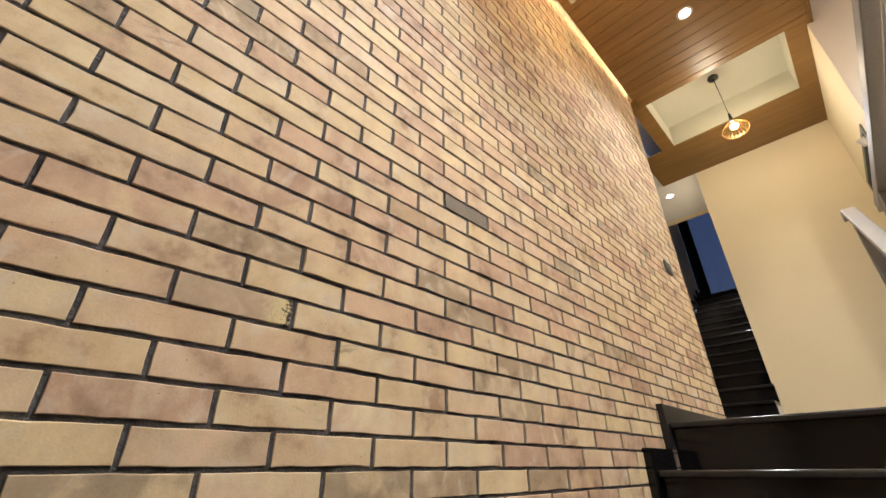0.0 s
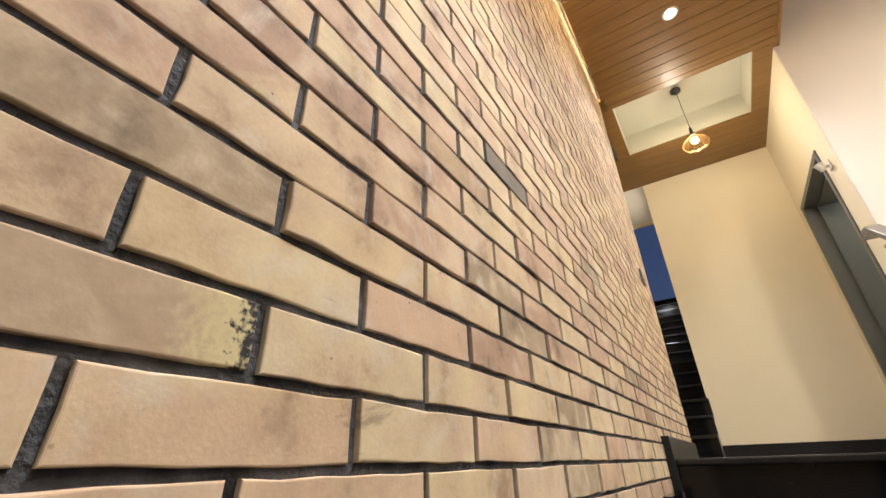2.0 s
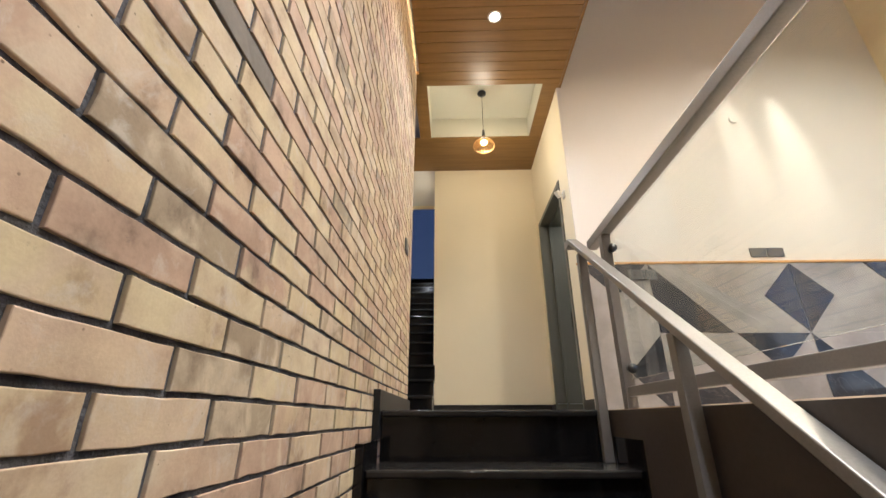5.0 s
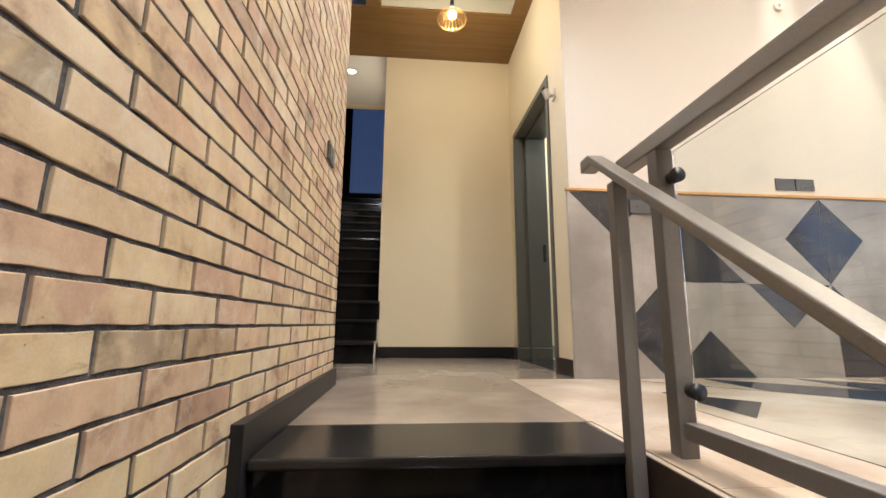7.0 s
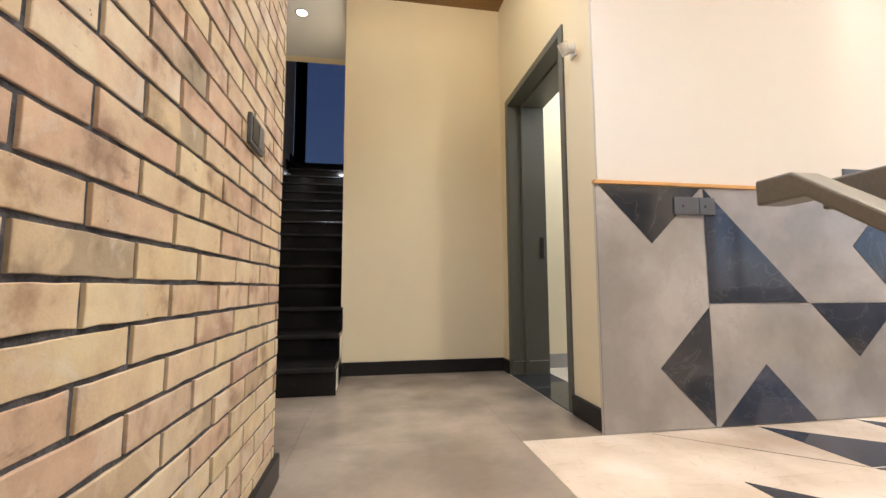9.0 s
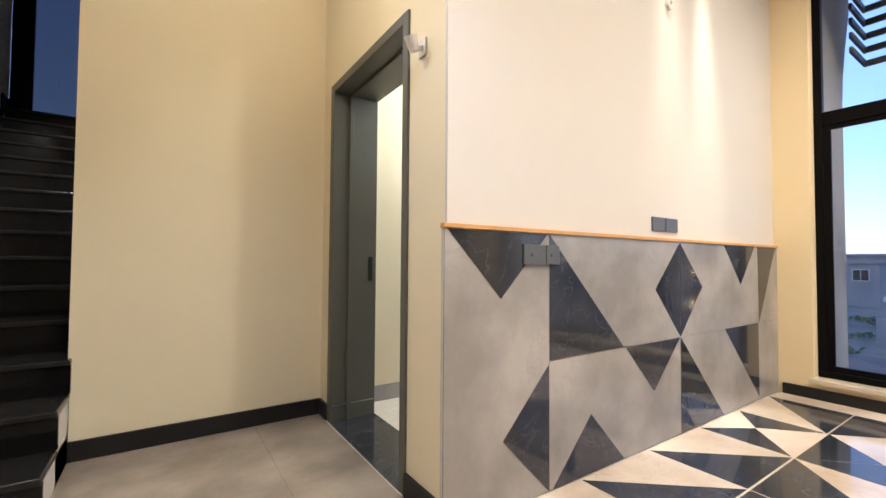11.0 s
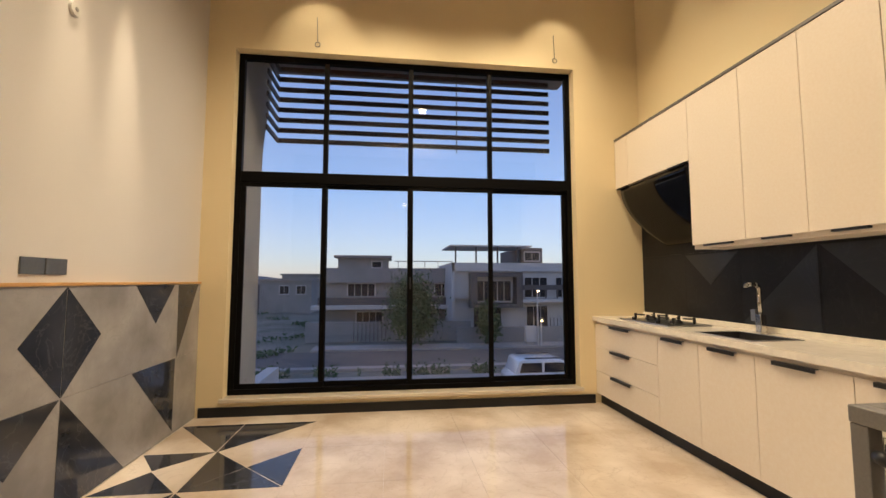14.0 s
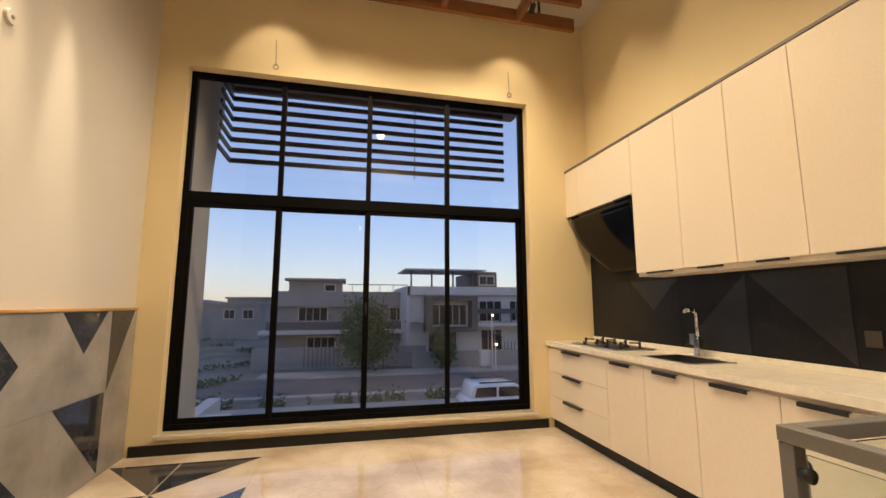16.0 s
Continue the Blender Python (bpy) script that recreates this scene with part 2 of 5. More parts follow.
def wood_mat(name, light, dark, rough=0.35, axis=0):
    m = mat(name, light, rough, dark=dark, scale=3, fine=50, bump=0.06)
    n, l = m.node_tree.nodes, m.node_tree.links
    tc = n.new("ShaderNodeTexCoord")
    mp = n.new("ShaderNodeMapping")
    s = [26, 26, 26]
    s[axis] = 1.6
    mp.inputs["Scale"].default_value = s
    l.new(tc.outputs["Object"], mp.inputs["Vector"])
    for node in list(n):
        if node.type == "TEX_NOISE":
            l.new(mp.outputs[0], node.inputs["Vector"])
            node.inputs["Scale"].default_value = 1.0 if node.inputs["Scale"].default_value < 10 else 6.0
    return m


M_BRICK, M_BRICK_REST = brick_mat("brick_clay", True), brick_mat("brick_clay_rest", False)
M_MORTAR = mat("dark_mortar", (0.12, 0.12, 0.135), 0.95, dark=(0.028, 0.029, 0.034), scale=28, fine=140, bump=0.5, amount=0.4)
M_GRANITE = mat("black_granite", (0.010, 0.0095, 0.0095), 0.09, dark=(0.004, 0.004, 0.005), scale=40, fine=240, bump=0.006, spec=0.33)
# treads lighter than the risers, standing in for light caught on tops and nosings
M_TREAD = mat("lightened_granite_tread", (0.024, 0.0225, 0.0215), 0.2, dark=(0.013, 0.0125, 0.0125), scale=9, fine=240, bump=0.006, spec=0.4)
# greyish shaft wall, darkened further to stand in for weak light there
M_SHAFT = mat("dimmed_greige", (0.40, 0.36, 0.30), 0.7, dark=(0.36, 0.325, 0.27), scale=1.2, fine=220, bump=0.04)
# recess colour set darker than the cream walls in place of its shade
M_RECESS = mat("shaded_sage_cream", (0.60, 0.585, 0.48), 0.7, scale=1.2, fine=220, bump=0.04)
M_SKIRT = mat("dark_skirting", (0.020, 0.020, 0.0215), 0.4, dark=(0.013, 0.013, 0.0145), fine=120, bump=0.02, spec=0.25)
M_CREAM = mat("cream_paint", (0.83, 0.70, 0.45), 0.7, dark=(0.80, 0.67, 0.425), scale=1.2, fine=220, bump=0.04)
M_PALE = mat("pale_cream_paint", (0.83, 0.745, 0.55), 0.7, dark=(0.78, 0.70, 0.51), scale=1.2, fine=220, bump=0.04)
M_WHITE = mat("off_white_paint", (0.655, 0.625, 0.60), 0.62, dark=(0.63, 0.60, 0.575), scale=1.0, fine=220, bump=0.04)
M_WOOD = wood_mat("ceiling_wood", (0.235, 0.13, 0.036), (0.17, 0.09, 0.022), 0.4, 0)
M_BEAM = wood_mat("beam_wood", (0.30, 0.12, 0.04), (0.20, 0.075, 0.025), 0.4, 1)
M_GREYMETAL = mat("grey_painted_steel", (0.165, 0.155, 0.145), 0.42, fine=150, bump=0.02, scale=2)
M_RAIL = mat("brushed_rail", (0.24, 0.225, 0.205), 0.42, 0.4, fine=180, bump=0.02, scale=2)
M_DOOR = mat("grey_door_paint", (0.105, 0.105, 0.088), 0.4, dark=(0.09, 0.09, 0.076), fine=130, bump=0.02, scale=2)
M_BLACK = mat("black_plastic", (0.018, 0.018, 0.02), 0.35, bump=0.01)
M_FRAME = mat("black_aluminium", (0.004, 0.0037, 0.004), 0.45, 0.0, bump=0.01, spec=0.08)
M_CAB = mat("cream_lacquer", (0.80, 0.715, 0.61), 0.38, dark=(0.785, 0.70, 0.595), scale=1, bump=0.008)
M_COUNTER = mat("white_quartz", (0.88, 0.82, 0.72), 0.22, scale=20, fine=200, bump=0.008)
M_SLATE = marble("dark_slate_tile", (0.018, 0.0185, 0.0215), (0.012, 0.0125, 0.0145), 0.34, (0.045, 0.045, 0.05), 0.2)
M_SLATE.node_tree.nodes["Principled BSDF"].inputs["Specular IOR Level"].default_value = 0.22
M_GREYTILE = marble("grey_marble_tile", (0.395, 0.375, 0.365), (0.255, 0.24, 0.235), 0.24, (0.27, 0.26, 0.26), 0.3, 2.4)
M_NAVYTILE = marble("charcoal_marble_tile", (0.05, 0.053, 0.064), (0.024, 0.026, 0.033), 0.08, (0.16, 0.16, 0.17), 0.22)
M_FLOOR = marble("cream_marble_floor", (0.77, 0.68, 0.58), (0.53, 0.425, 0.32), 0.07, (0.44, 0.34, 0.25), 0.3, 1.9)
M_FLOORGREY = marble("taupe_marble_floor", (0.36, 0.305, 0.25), (0.225, 0.185, 0.148), 0.2, (0.24, 0.21, 0.18), 0.25, 2.2)
M_GROUT = mat("pale_grout", (0.62, 0.57, 0.50), 0.9, bump=0.1)
M_CHROME = mat("chrome", (0.62, 0.62, 0.62), 0.16, 1.0, bump=0.0)
M_STEEL = mat("steel", (0.42, 0.42, 0.43), 0.3, 1.0, bump=0.01)
M_TRIM = mat("oak_trim", (0.62, 0.36, 0.13), 0.45, dark=(0.52, 0.29, 0.10), scale=8)
M_GLASS = glass("clear_glass")
M_PANE = glass("window_glass", (0.93, 0.96, 0.98))
M_BLACKGLASS = mat("black_glass", (0.004, 0.004, 0.005), 0.05, bump=0.0, spec=0.2)
M_SILL = mat("cream_marble_sill", (0.70, 0.62, 0.50), 0.3, scale=8, bump=0.01)
M_LAMP = glow("lamp_white", (1.0, 0.88, 0.68), 7)
M_BULB = glow("bulb_amber", (1.0, 0.62, 0.22), 9)
M_BRASS = mat("brass_wire", (0.55, 0.34, 0.12), 0.3, 1.0, bump=0.0)
# dark brown carries the shade of the stair void on the wall below the landing
M_BROWN = mat("darkened_brown", (0.052, 0.043, 0.037), 0.6, dark=(0.044, 0.036, 0.031), scale=2)
M_ENDPANEL = mat("walnut_end_panel", (0.15, 0.10, 0.06), 0.5, dark=(0.11, 0.07, 0.04), scale=4)
M_PLASTIC = mat("white_plastic", (0.7, 0.68, 0.64), 0.4, bump=0.0)
M_GREYPLATE = mat("grey_plate", (0.10, 0.105, 0.115), 0.38, bump=0.0)


# ---- mesh helpers ----
def box(bm, x0, y0, z0, x1, y1, z1, bevel=0.0, m=None):
    r = bmesh.ops.create_cube(bm, size=1.0)
    vs = r["verts"]
    bmesh.ops.transform(bm, verts=vs, matrix=Matrix.Translation(((x0 + x1) / 2, (y0 + y1) / 2, (z0 + z1) / 2)) @ Matrix.Diagonal((abs(x1 - x0), abs(y1 - y0), abs(z1 - z0), 1)))
    if bevel:
        es = list({e for v in vs for e in v.link_edges})
        r = bmesh.ops.bevel(bm, geom=es, offset=bevel, segments=2, affect="EDGES", profile=0.5)
        vs = list({v for f in r["faces"] for v in f.verts} | {v for v in vs if v.is_valid})
    if m is not None:
        bmesh.ops.transform(bm, verts=vs, matrix=m)
    return vs


def cyl(bm, p, q, r0, r1=None, seg=20):
    p, q = Vector(p), Vector(q)
    d = q - p
    m = Matrix.Translation((p + q) / 2) @ d.to_track_quat("Z", "Y").to_matrix().to_4x4()
    return bmesh.ops.create_cone(bm, cap_ends=True, segments=seg, radius1=r0, radius2=r0 if r1 is None else r1, depth=d.length, matrix=m)["verts"]


def prism(bm, pts, axis, a, b):
    """A flat polygon in the plane across axis, drawn out from a to b."""
    def at(p, c):
        v = list(p)
        v.insert("xyz".index(axis), c)
        return v
    lo, hi = [bm.verts.new(at(p, a)) for p in pts], [bm.verts.new(at(p, b)) for p in pts]
    n = len(pts)
    bm.faces.new(lo), bm.faces.new(hi[::-1])
    for i in range(n):
        bm.faces.new((lo[i], hi[i], hi[(i + 1) % n], lo[(i + 1) % n]))
    bmesh.ops.recalc_face_normals(bm, faces=bm.faces[:])


def revolve(bm, profile, seg=32, x=0, y=0):
    """Rings of (radius, z) joined into a turned shape."""
    rings = []
    for r, z in profile:
        rings.append([bm.verts.new((x + r * math.cos(2 * math.pi * i / seg), y + r * math.sin(2 * math.pi * i / seg), z)) for i in range(seg)])
    for a, b in zip(rings, rings[1:]):
        for i in range(seg):
            bm.faces.new((a[i], a[(i + 1) % seg], b[(i + 1) % seg], b[i]))


def obj(name, bm, material, smooth=False):
    me = bpy.data.meshes.new(name)
    bm.to_mesh(me)
    bm.free()
    me.materials.append(material)
    if smooth:
        me.shade_smooth()
    return new(name, me)


def part(name, bm, material, parent, label="", smooth=False):
    ob = obj(name, bm, material, smooth)
    ob.parent = parent
    if label:
        ob["label"] = label
    return ob


def boxes(*specs, bevel=0.0):
    bm = bmesh.new()
    for s in specs:
        box(bm, *s, bevel=bevel)
    return bm


def boxpart(name, spec, material, parent, bevel=0.0, label=""):
    return part(name, boxes(spec, bevel=bevel), material, parent, label)


def structure(name, bm, material, label, category):
    return tagged(obj(name, bm, material), label, category, kind="structure")


def thing(name, label, category, group=""):
    return tagged(new(name), label, category, group)


def wall_x(name, x0, x1, y0, y1, z0, z1, holes, material, label):
    """A wall whose faces look along x, with openings (ya, yb, za, zb)."""
    bm = bmesh.new()
    cuts = sorted(holes)
    y = y0
    for ya, yb, za, zb in cuts:
        if ya > y:
            box(bm, x0, y, z0, x1, ya, z1)
        if za > z0:
            box(bm, x0, ya, z0, x1, yb, za)
        if zb < z1:
            box(bm, x0, ya, zb, x1, yb, z1)
        y = yb
    if y < y1:
        box(bm, x0, y, z0, x1, y1, z1)
    return structure(name, bm, material, label, "wall")


# ---- plan ----
SOFFIT, CEIL, LOW = 3.2, 4.56, -2.85
X_DOOR, Y_DADO, Y_CREAM, X_WIN, Y_KIT = 1.50, 3.66, 5.247, 4.885, -0.74
Y_NOSE, RISE, RUN = 2.19, 0.208, 0.287
Y_END = 3.445  # end of the brick wall
Y_BACK = -4.0

# shell
def brick_x(y):
    """The brick wall runs a little over half a degree off the others."""
    return 0.004 + 0.012 * y


wall_bm = bmesh.new()
prism(wall_bm, [(-0.25, Y_BACK), (brick_x(Y_BACK) - 0.0048, Y_BACK), (brick_x(Y_END) - 0.0048, Y_END), (-0.25, Y_END)], "z", LOW, SOFFIT + 0.35)
wall_brick = structure("wall_brick", wall_bm, M_MORTAR, "tall wall of handmade cream and pink bricks with dark recessed joints", "brick wall")
structure("wall_cream", boxes((0.148, Y_CREAM, 0, 3.6, Y_CREAM + 0.16, SOFFIT + 0.4)), M_PALE, "cream painted wall at the end of the corridor", "wall")
wall_x("wall_door", X_DOOR, X_DOOR + 0.3, Y_DADO + 0.04, Y_CREAM, 0, SOFFIT + 0.4, [(3.997, 5.08, 0, 2.265)], M_PALE, "cream painted wall with a doorway")
structure("wall_dado", boxes((X_DOOR + 0.0015, Y_DADO + 0.022, 0, X_WIN + 0.25, Y_DADO + 0.2, CEIL)), M_WHITE, "off-white painted wall above a tiled dado", "wall")
wall_x("wall_window", X_WIN, X_WIN + 0.25, Y_KIT - 0.2, Y_DADO + 0.022, -3.4, CEIL, [(-0.005, 3.43, 0.16, 3.495)], M_CREAM, "cream painted wall with a tall black window")
structure("wall_kitchen", boxes((1.9, Y_KIT - 0.2, -0.3, X_WIN, Y_KIT, CEIL)), M_CREAM, "cream painted wall behind the kitchen units", "wall")
structure("wall_void", boxes((1.9, Y_BACK, -0.3, 2.05, Y_KIT - 0.2, CEIL)), M_CREAM, "cream painted wall beside the stair void", "wall")
structure("wall_back", boxes((-0.25, Y_BACK - 0.2, LOW, 2.05, Y_BACK, CEIL)), M_CREAM, "cream painted wall behind the lower flight", "wall")
structure("wall_below_landing", boxes((1.0645, 0.45, LOW, 1.13, 2.2, -0.0045), (1.13, 0.442, LOW, 1.9, 0.51, -0.006), (1.762, Y_BACK, LOW, 1.9, 0.442, -0.006)), M_BROWN, "wall below the upper floor, coloured dark brown in place of shade", "wall")
structure("floor_lower", boxes((-0.25, Y_BACK, LOW - 0.2, 1.9, 3.0, LOW)), M_FLOORGREY, "taupe tiled floor of the storey below", "floor")
structure("ceiling", boxes((-0.25, Y_BACK - 0.2, CEIL, X_WIN + 0.25, Y_DADO + 0.2, CEIL + 0.2)), M_WHITE, "off-white painted ceiling of the high room", "ceiling")

# upper floor slab
floor = structure("floor", boxes((0.0, 2.55, -0.2, X_WIN, Y_DADO + 0.022, -0.004), (1.07, 0.45, -0.2, X_WIN, 2.55, -0.004), (1.77, Y_KIT, -0.2, X_WIN, 0.45, -0.004),
                                 (-1.0, Y_DADO + 0.022, -0.2, 1.7, 5.3, -0.004), (1.7, 3.86, -0.2, 3.6, 5.3, -0.004), (-1.0, Y_END, -0.2, 0.0, Y_DADO + 0.022, -0.004)), M_GROUT, "polished marble tiled floor of the upper storey", "floor")

# wooden soffit: boards across the corridor, two plain-board recesses
RECESS = [(0.14, 3.632, 1.345, 4.506), (0.14, 1.20, 1.345, 2.088)]
bm = bmesh.new()
y = Y_BACK
while y < 3.60:
    w = 0.118
    z0 = SOFFIT + 0.0
    y1 = min(y + w - 0.005, 3.622)
    spans = [(0.068, 1.52)]
    for rx0, ry0, rx1, ry1 in RECESS:
        if y1 > ry0 - 0.01 and y < ry1 + 0.01:
            spans = [(0.068, rx0 - 0.012), (rx1 + 0.012, 1.52)]
    for a, b in spans:
        box(bm, a, y, z0, b, y1, z0 + 0.02, bevel=0.0025)
    y += w
box(bm, 0.092, Y_BACK, SOFFIT + 0.022, 0.135, 3.46, SOFFIT + 0.05)
box(bm, -0.1, 3.46, SOFFIT + 0.022, 0.135, 3.7, SOFFIT + 0.05)
box(bm, 1.35, Y_BACK, SOFFIT + 0.008, 1.52, 3.7, SOFFIT + 0.05)
box(bm, 0.1, 2.09, SOFFIT + 0.008, 1.4, 3.625, SOFFIT + 0.05)
box(bm, 0.1, Y_BACK, SOFFIT + 0.008, 1.4, 1.198, SOFFIT + 0.05)
# broad boards round the far recess
box(bm, 0.0, 3.46, SOFFIT, 0.0915, 3.624, SOFFIT + 0.02, bevel=0.002)
box(bm, 0.0, 3.6245, SOFFIT, 0.137, 4.51, SOFFIT + 0.02, bevel=0.002)
box(bm, 1.348, 3.624, SOFFIT, 1.52, 4.51, SOFFIT + 0.02, bevel=0.002)
box(bm, -0.25, 4.512, SOFFIT, 1.52, Y_CREAM, SOFFIT + 0.02, bevel=0.002)
# edge board towards the high room
box(bm, 1.522, Y_BACK, SOFFIT - 0.006, 1.545, Y_DADO + 0.02, SOFFIT + 0.35)
structure("ceiling_soffit", bm, M_WOOD, "glossy golden brown tongue and groove board soffit", "ceiling")
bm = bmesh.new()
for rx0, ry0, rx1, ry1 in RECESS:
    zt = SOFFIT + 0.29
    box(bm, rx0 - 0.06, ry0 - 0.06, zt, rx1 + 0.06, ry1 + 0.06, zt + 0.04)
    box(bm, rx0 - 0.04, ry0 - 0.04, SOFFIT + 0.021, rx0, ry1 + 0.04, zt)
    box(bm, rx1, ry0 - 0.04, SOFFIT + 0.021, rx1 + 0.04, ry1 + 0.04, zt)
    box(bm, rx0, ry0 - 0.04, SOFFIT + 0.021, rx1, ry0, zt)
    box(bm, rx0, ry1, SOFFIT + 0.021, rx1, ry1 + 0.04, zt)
structure("ceiling_recess", bm, M_RECESS, "sage cream boxed recess in the wooden soffit, shade put into its colour", "ceiling")
structure("soffit_bulkhead", boxes((1.548, Y_BACK, SOFFIT + 0.33, 1.6, Y_DADO + 0.02, CEIL), (-0.25, Y_BACK, SOFFIT + 0.36, 1.548, 5.4, SOFFIT + 0.42)), M_WHITE, "off-white painted upstand above the wooden soffit", "wall")

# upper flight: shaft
structure("wall_stair_shaft", boxes((-1.09, 3.45, 0, -0.93, 8.9, 6.0), (-0.93, 3.40, 0, -0.25, Y_END, SOFFIT + 0.3)), M_SHAFT, "greyish wall beside the upper flight, its dimness put into the colour", "wall")
structure("wall_shaft_inner", boxes((0.148, Y_CREAM + 0.165, 0, 0.3, 8.9, 6.0)), M_CREAM, "cream painted wall of the upper flight", "wall")
structure("ceiling_shaft", boxes((-1.09, Y_CREAM + 0.002, SOFFIT + 0.02, 0.147, 6.33, SOFFIT + 0.2), (-1.09, 3.45, SOFFIT + 0.022, -0.26, Y_CREAM, SOFFIT + 0.2)), M_WHITE, "white painted ceiling above the upper flight", "ceiling")
# roof slab added out of view to keep sky light out of the shaft
structure("added_shaft_roof", boxes((-1.09, 6.5, 5.6, 0.3, 8.9, 6.0), (-1.09, 6.33, 4.9, 0.3, 6.5, 6.0), (-1.09, 6.33, SOFFIT + 0.02, 0.147, 6.45, 4.9)), M_CREAM, "unseen roof and upstand added to keep sky light off the upper flight", "wall")


def step(stair, x0, x1, y, z, run, rise, deep):
    """One granite step: riser and a tread with a rounded nosing."""
    riser = boxpart("riser", (x0, y + 0.022, z - rise, x1, y + 0.045, z - 0.03), M_GRANITE, stair)
    tread = boxpart("tread", (x0, y, z - 0.03, x1, y + deep, z), M_TREAD, stair, bevel=0.008)
    return riser, tread


lower = thing("lower_staircase", "polished black granite staircase beside the brick wall", "staircase")
for k in range(0, 15):
    y, z = Y_NOSE - RUN * k, -RISE * k
    step(lower, 0.061, 1.06, y, z, RUN, RISE, RUN + 0.03 if k else 0.355)
bm = bmesh.new()
prism(bm, [(Y_NOSE + 0.06, -RISE - 0.03), (Y_NOSE + 0.06, -0.6), (Y_NOSE - 13 * RUN + 0.5, LOW), (Y_NOSE - 13 * RUN + 0.06, LOW)], "x", 0.05, 1.05)
part("carriage", bm, M_BROWN, lower)
for k in range(0, 15):
    y, z = Y_NOSE - RUN * k, -RISE * k
    y1 = y + RUN if k else 3.52
    boxpart("stepped_skirting", (brick_x(y) - 0.004, y - 0.028, z - RISE + 0.088 if k < 14 else z - RISE, 0.060, y1 - 0.029 if k else Y_END + 0.03, z + 0.088), M_SKIRT if k == 0 else M_GRANITE, lower, 0.003)
    if k:
        boxpart("stepped_curb", (1.0605, y - 0.03, z - RISE + 0.05, 1.0695, y + RUN - 0.031, z + 0.10), M_GRANITE, lower, 0.003)

upper = thing("upper_staircase", "polished black granite staircase rising between cream walls", "staircase")
R2, Y2 = 0.181, 4.62
for k in range(1, 16):
    y = Y2 + RUN * (k - 1)
    step(upper, -0.90, 0.165 if k < 4 else 0.146, y, R2 * k, RUN, R2, RUN + 0.03)
    boxpart("stepped_skirting", (-0.929, y - 0.03, R2 * k - 0.08, -0.901, y + RUN - 0.031, R2 * k + 0.13), M_GRANITE, upper, 0.003)
    if k < 4:
        boxpart("painted_side", (0.140, y + 0.03, 0.0, 0.158, Y_CREAM, R2 * k - 0.031), M_WHITE, upper)
boxpart("top_landing", (-0.93, Y2 + RUN * 15, R2 * 15 - 0.03, 0.146, 10.5, R2 * 15), M_GRANITE, upper, 0.004)
bm = bmesh.new()
prism(bm, [(Y2 + 0.09, -0.003), (Y2 + RUN * 14.8, R2 * 14.6), (Y2 + RUN * 14.8, -0.003)], "x", -0.92, 0.138)
part("carriage", bm, M_BROWN, upper)

# dark pane added to dim the sky seen up the flight
M_TINT = glass("sky_dimming_glass", (0.075, 0.075, 0.08))
shaft_win = tagged(new("window_2"), "added dark pane that dims the sky at the head of the upper flight", "window", kind="structure")
part("pane", boxes((-0.74, 8.93, R2 * 15, 0.40, 8.94, 6.0)), M_TINT, shaft_win).visible_shadow = False
boxpart("window_frame", (-0.93, 8.905, R2 * 15, -0.741, 8.96, 6.0), M_FRAME, shaft_win)

# skirtings
structure("baseboard_cream", boxes((0.175, Y_CREAM - 0.018, 0, X_DOOR - 0.002, Y_CREAM - 0.001, 0.105), (0.149, Y_CREAM - 0.018, 0.0, 0.1745, Y_CREAM - 0.001, 0.105)), M_SKIRT, "dark grey tile skirting below a cream wall", "skirting")
structure("baseboard_door", boxes((X_DOOR - 0.018, Y_DADO + 0.03, 0, X_DOOR - 0.001, 3.995, 0.105), (X_DOOR - 0.018, 5.082, 0, X_DOOR - 0.001, Y_CREAM - 0.02, 0.105)), M_SKIRT, "dark grey tile skirting beside the doorway", "skirting")
structure("baseboard_window", boxes((X_WIN - 0.02, -0.155, 0, X_WIN - 0.001, Y_DADO - 0.03, 0.085)), M_SKIRT, "dark grey tile skirting below the window", "skirting")

# ---- doorway ----
frame_door = tagged(new("door_1"), "grey painted steel door frame with a door standing open inwards", "door", kind="structure")
Xd = X_DOOR
boxpart("jamb", (Xd - 0.012, 5.02, 0, Xd + 0.31, 5.079, 2.264), M_DOOR, frame_door, 0.003)
boxpart("jamb", (Xd - 0.012, 3.998, 0, Xd + 0.31, 4.05, 2.264), M_DOOR, frame_door, 0.003)
boxpart("head", (Xd - 0.012, 4.051, 2.21, Xd + 0.31, 5.019, 2.264), M_DOOR, frame_door, 0.003)
boxpart("door_stop", (Xd + 0.10, 5.004, 0, Xd + 0.13, 5.0195, 2.209), M_DOOR, frame_door, 0.002)
boxpart("door_stop", (Xd + 0.10, 4.051, 2.194, Xd + 0.13, 5.003, 2.2095), M_DOOR, frame_door, 0.002)
leaf = boxpart("door_leaf", (Xd + 0.32, 4.0, 0.012, Xd + 1.20, 4.04, 2.2), M_DOOR, frame_door, 0.003)
bm = boxes((Xd + 0.36, 4.0405, 0.97, Xd + 0.40, 4.05, 1.11), bevel=0.002)
box(bm, Xd + 0.36, 4.05, 1.01, Xd + 0.40, 4.10, 1.07, bevel=0.004)
part("lever_handle", bm, M_BLACK, leaf, "black lever handle with lock plate")
boxpart("strike_plate", (Xd + 0.25, 5.012, 0.93, Xd + 0.28, 5.0195, 1.10), M_BLACK, frame_door, 0.002)
boxpart("kick_line", (Xd + 0.0, 5.016, 0.105, Xd + 0.3, 5.0195, 0.112), M_STEEL, frame_door)
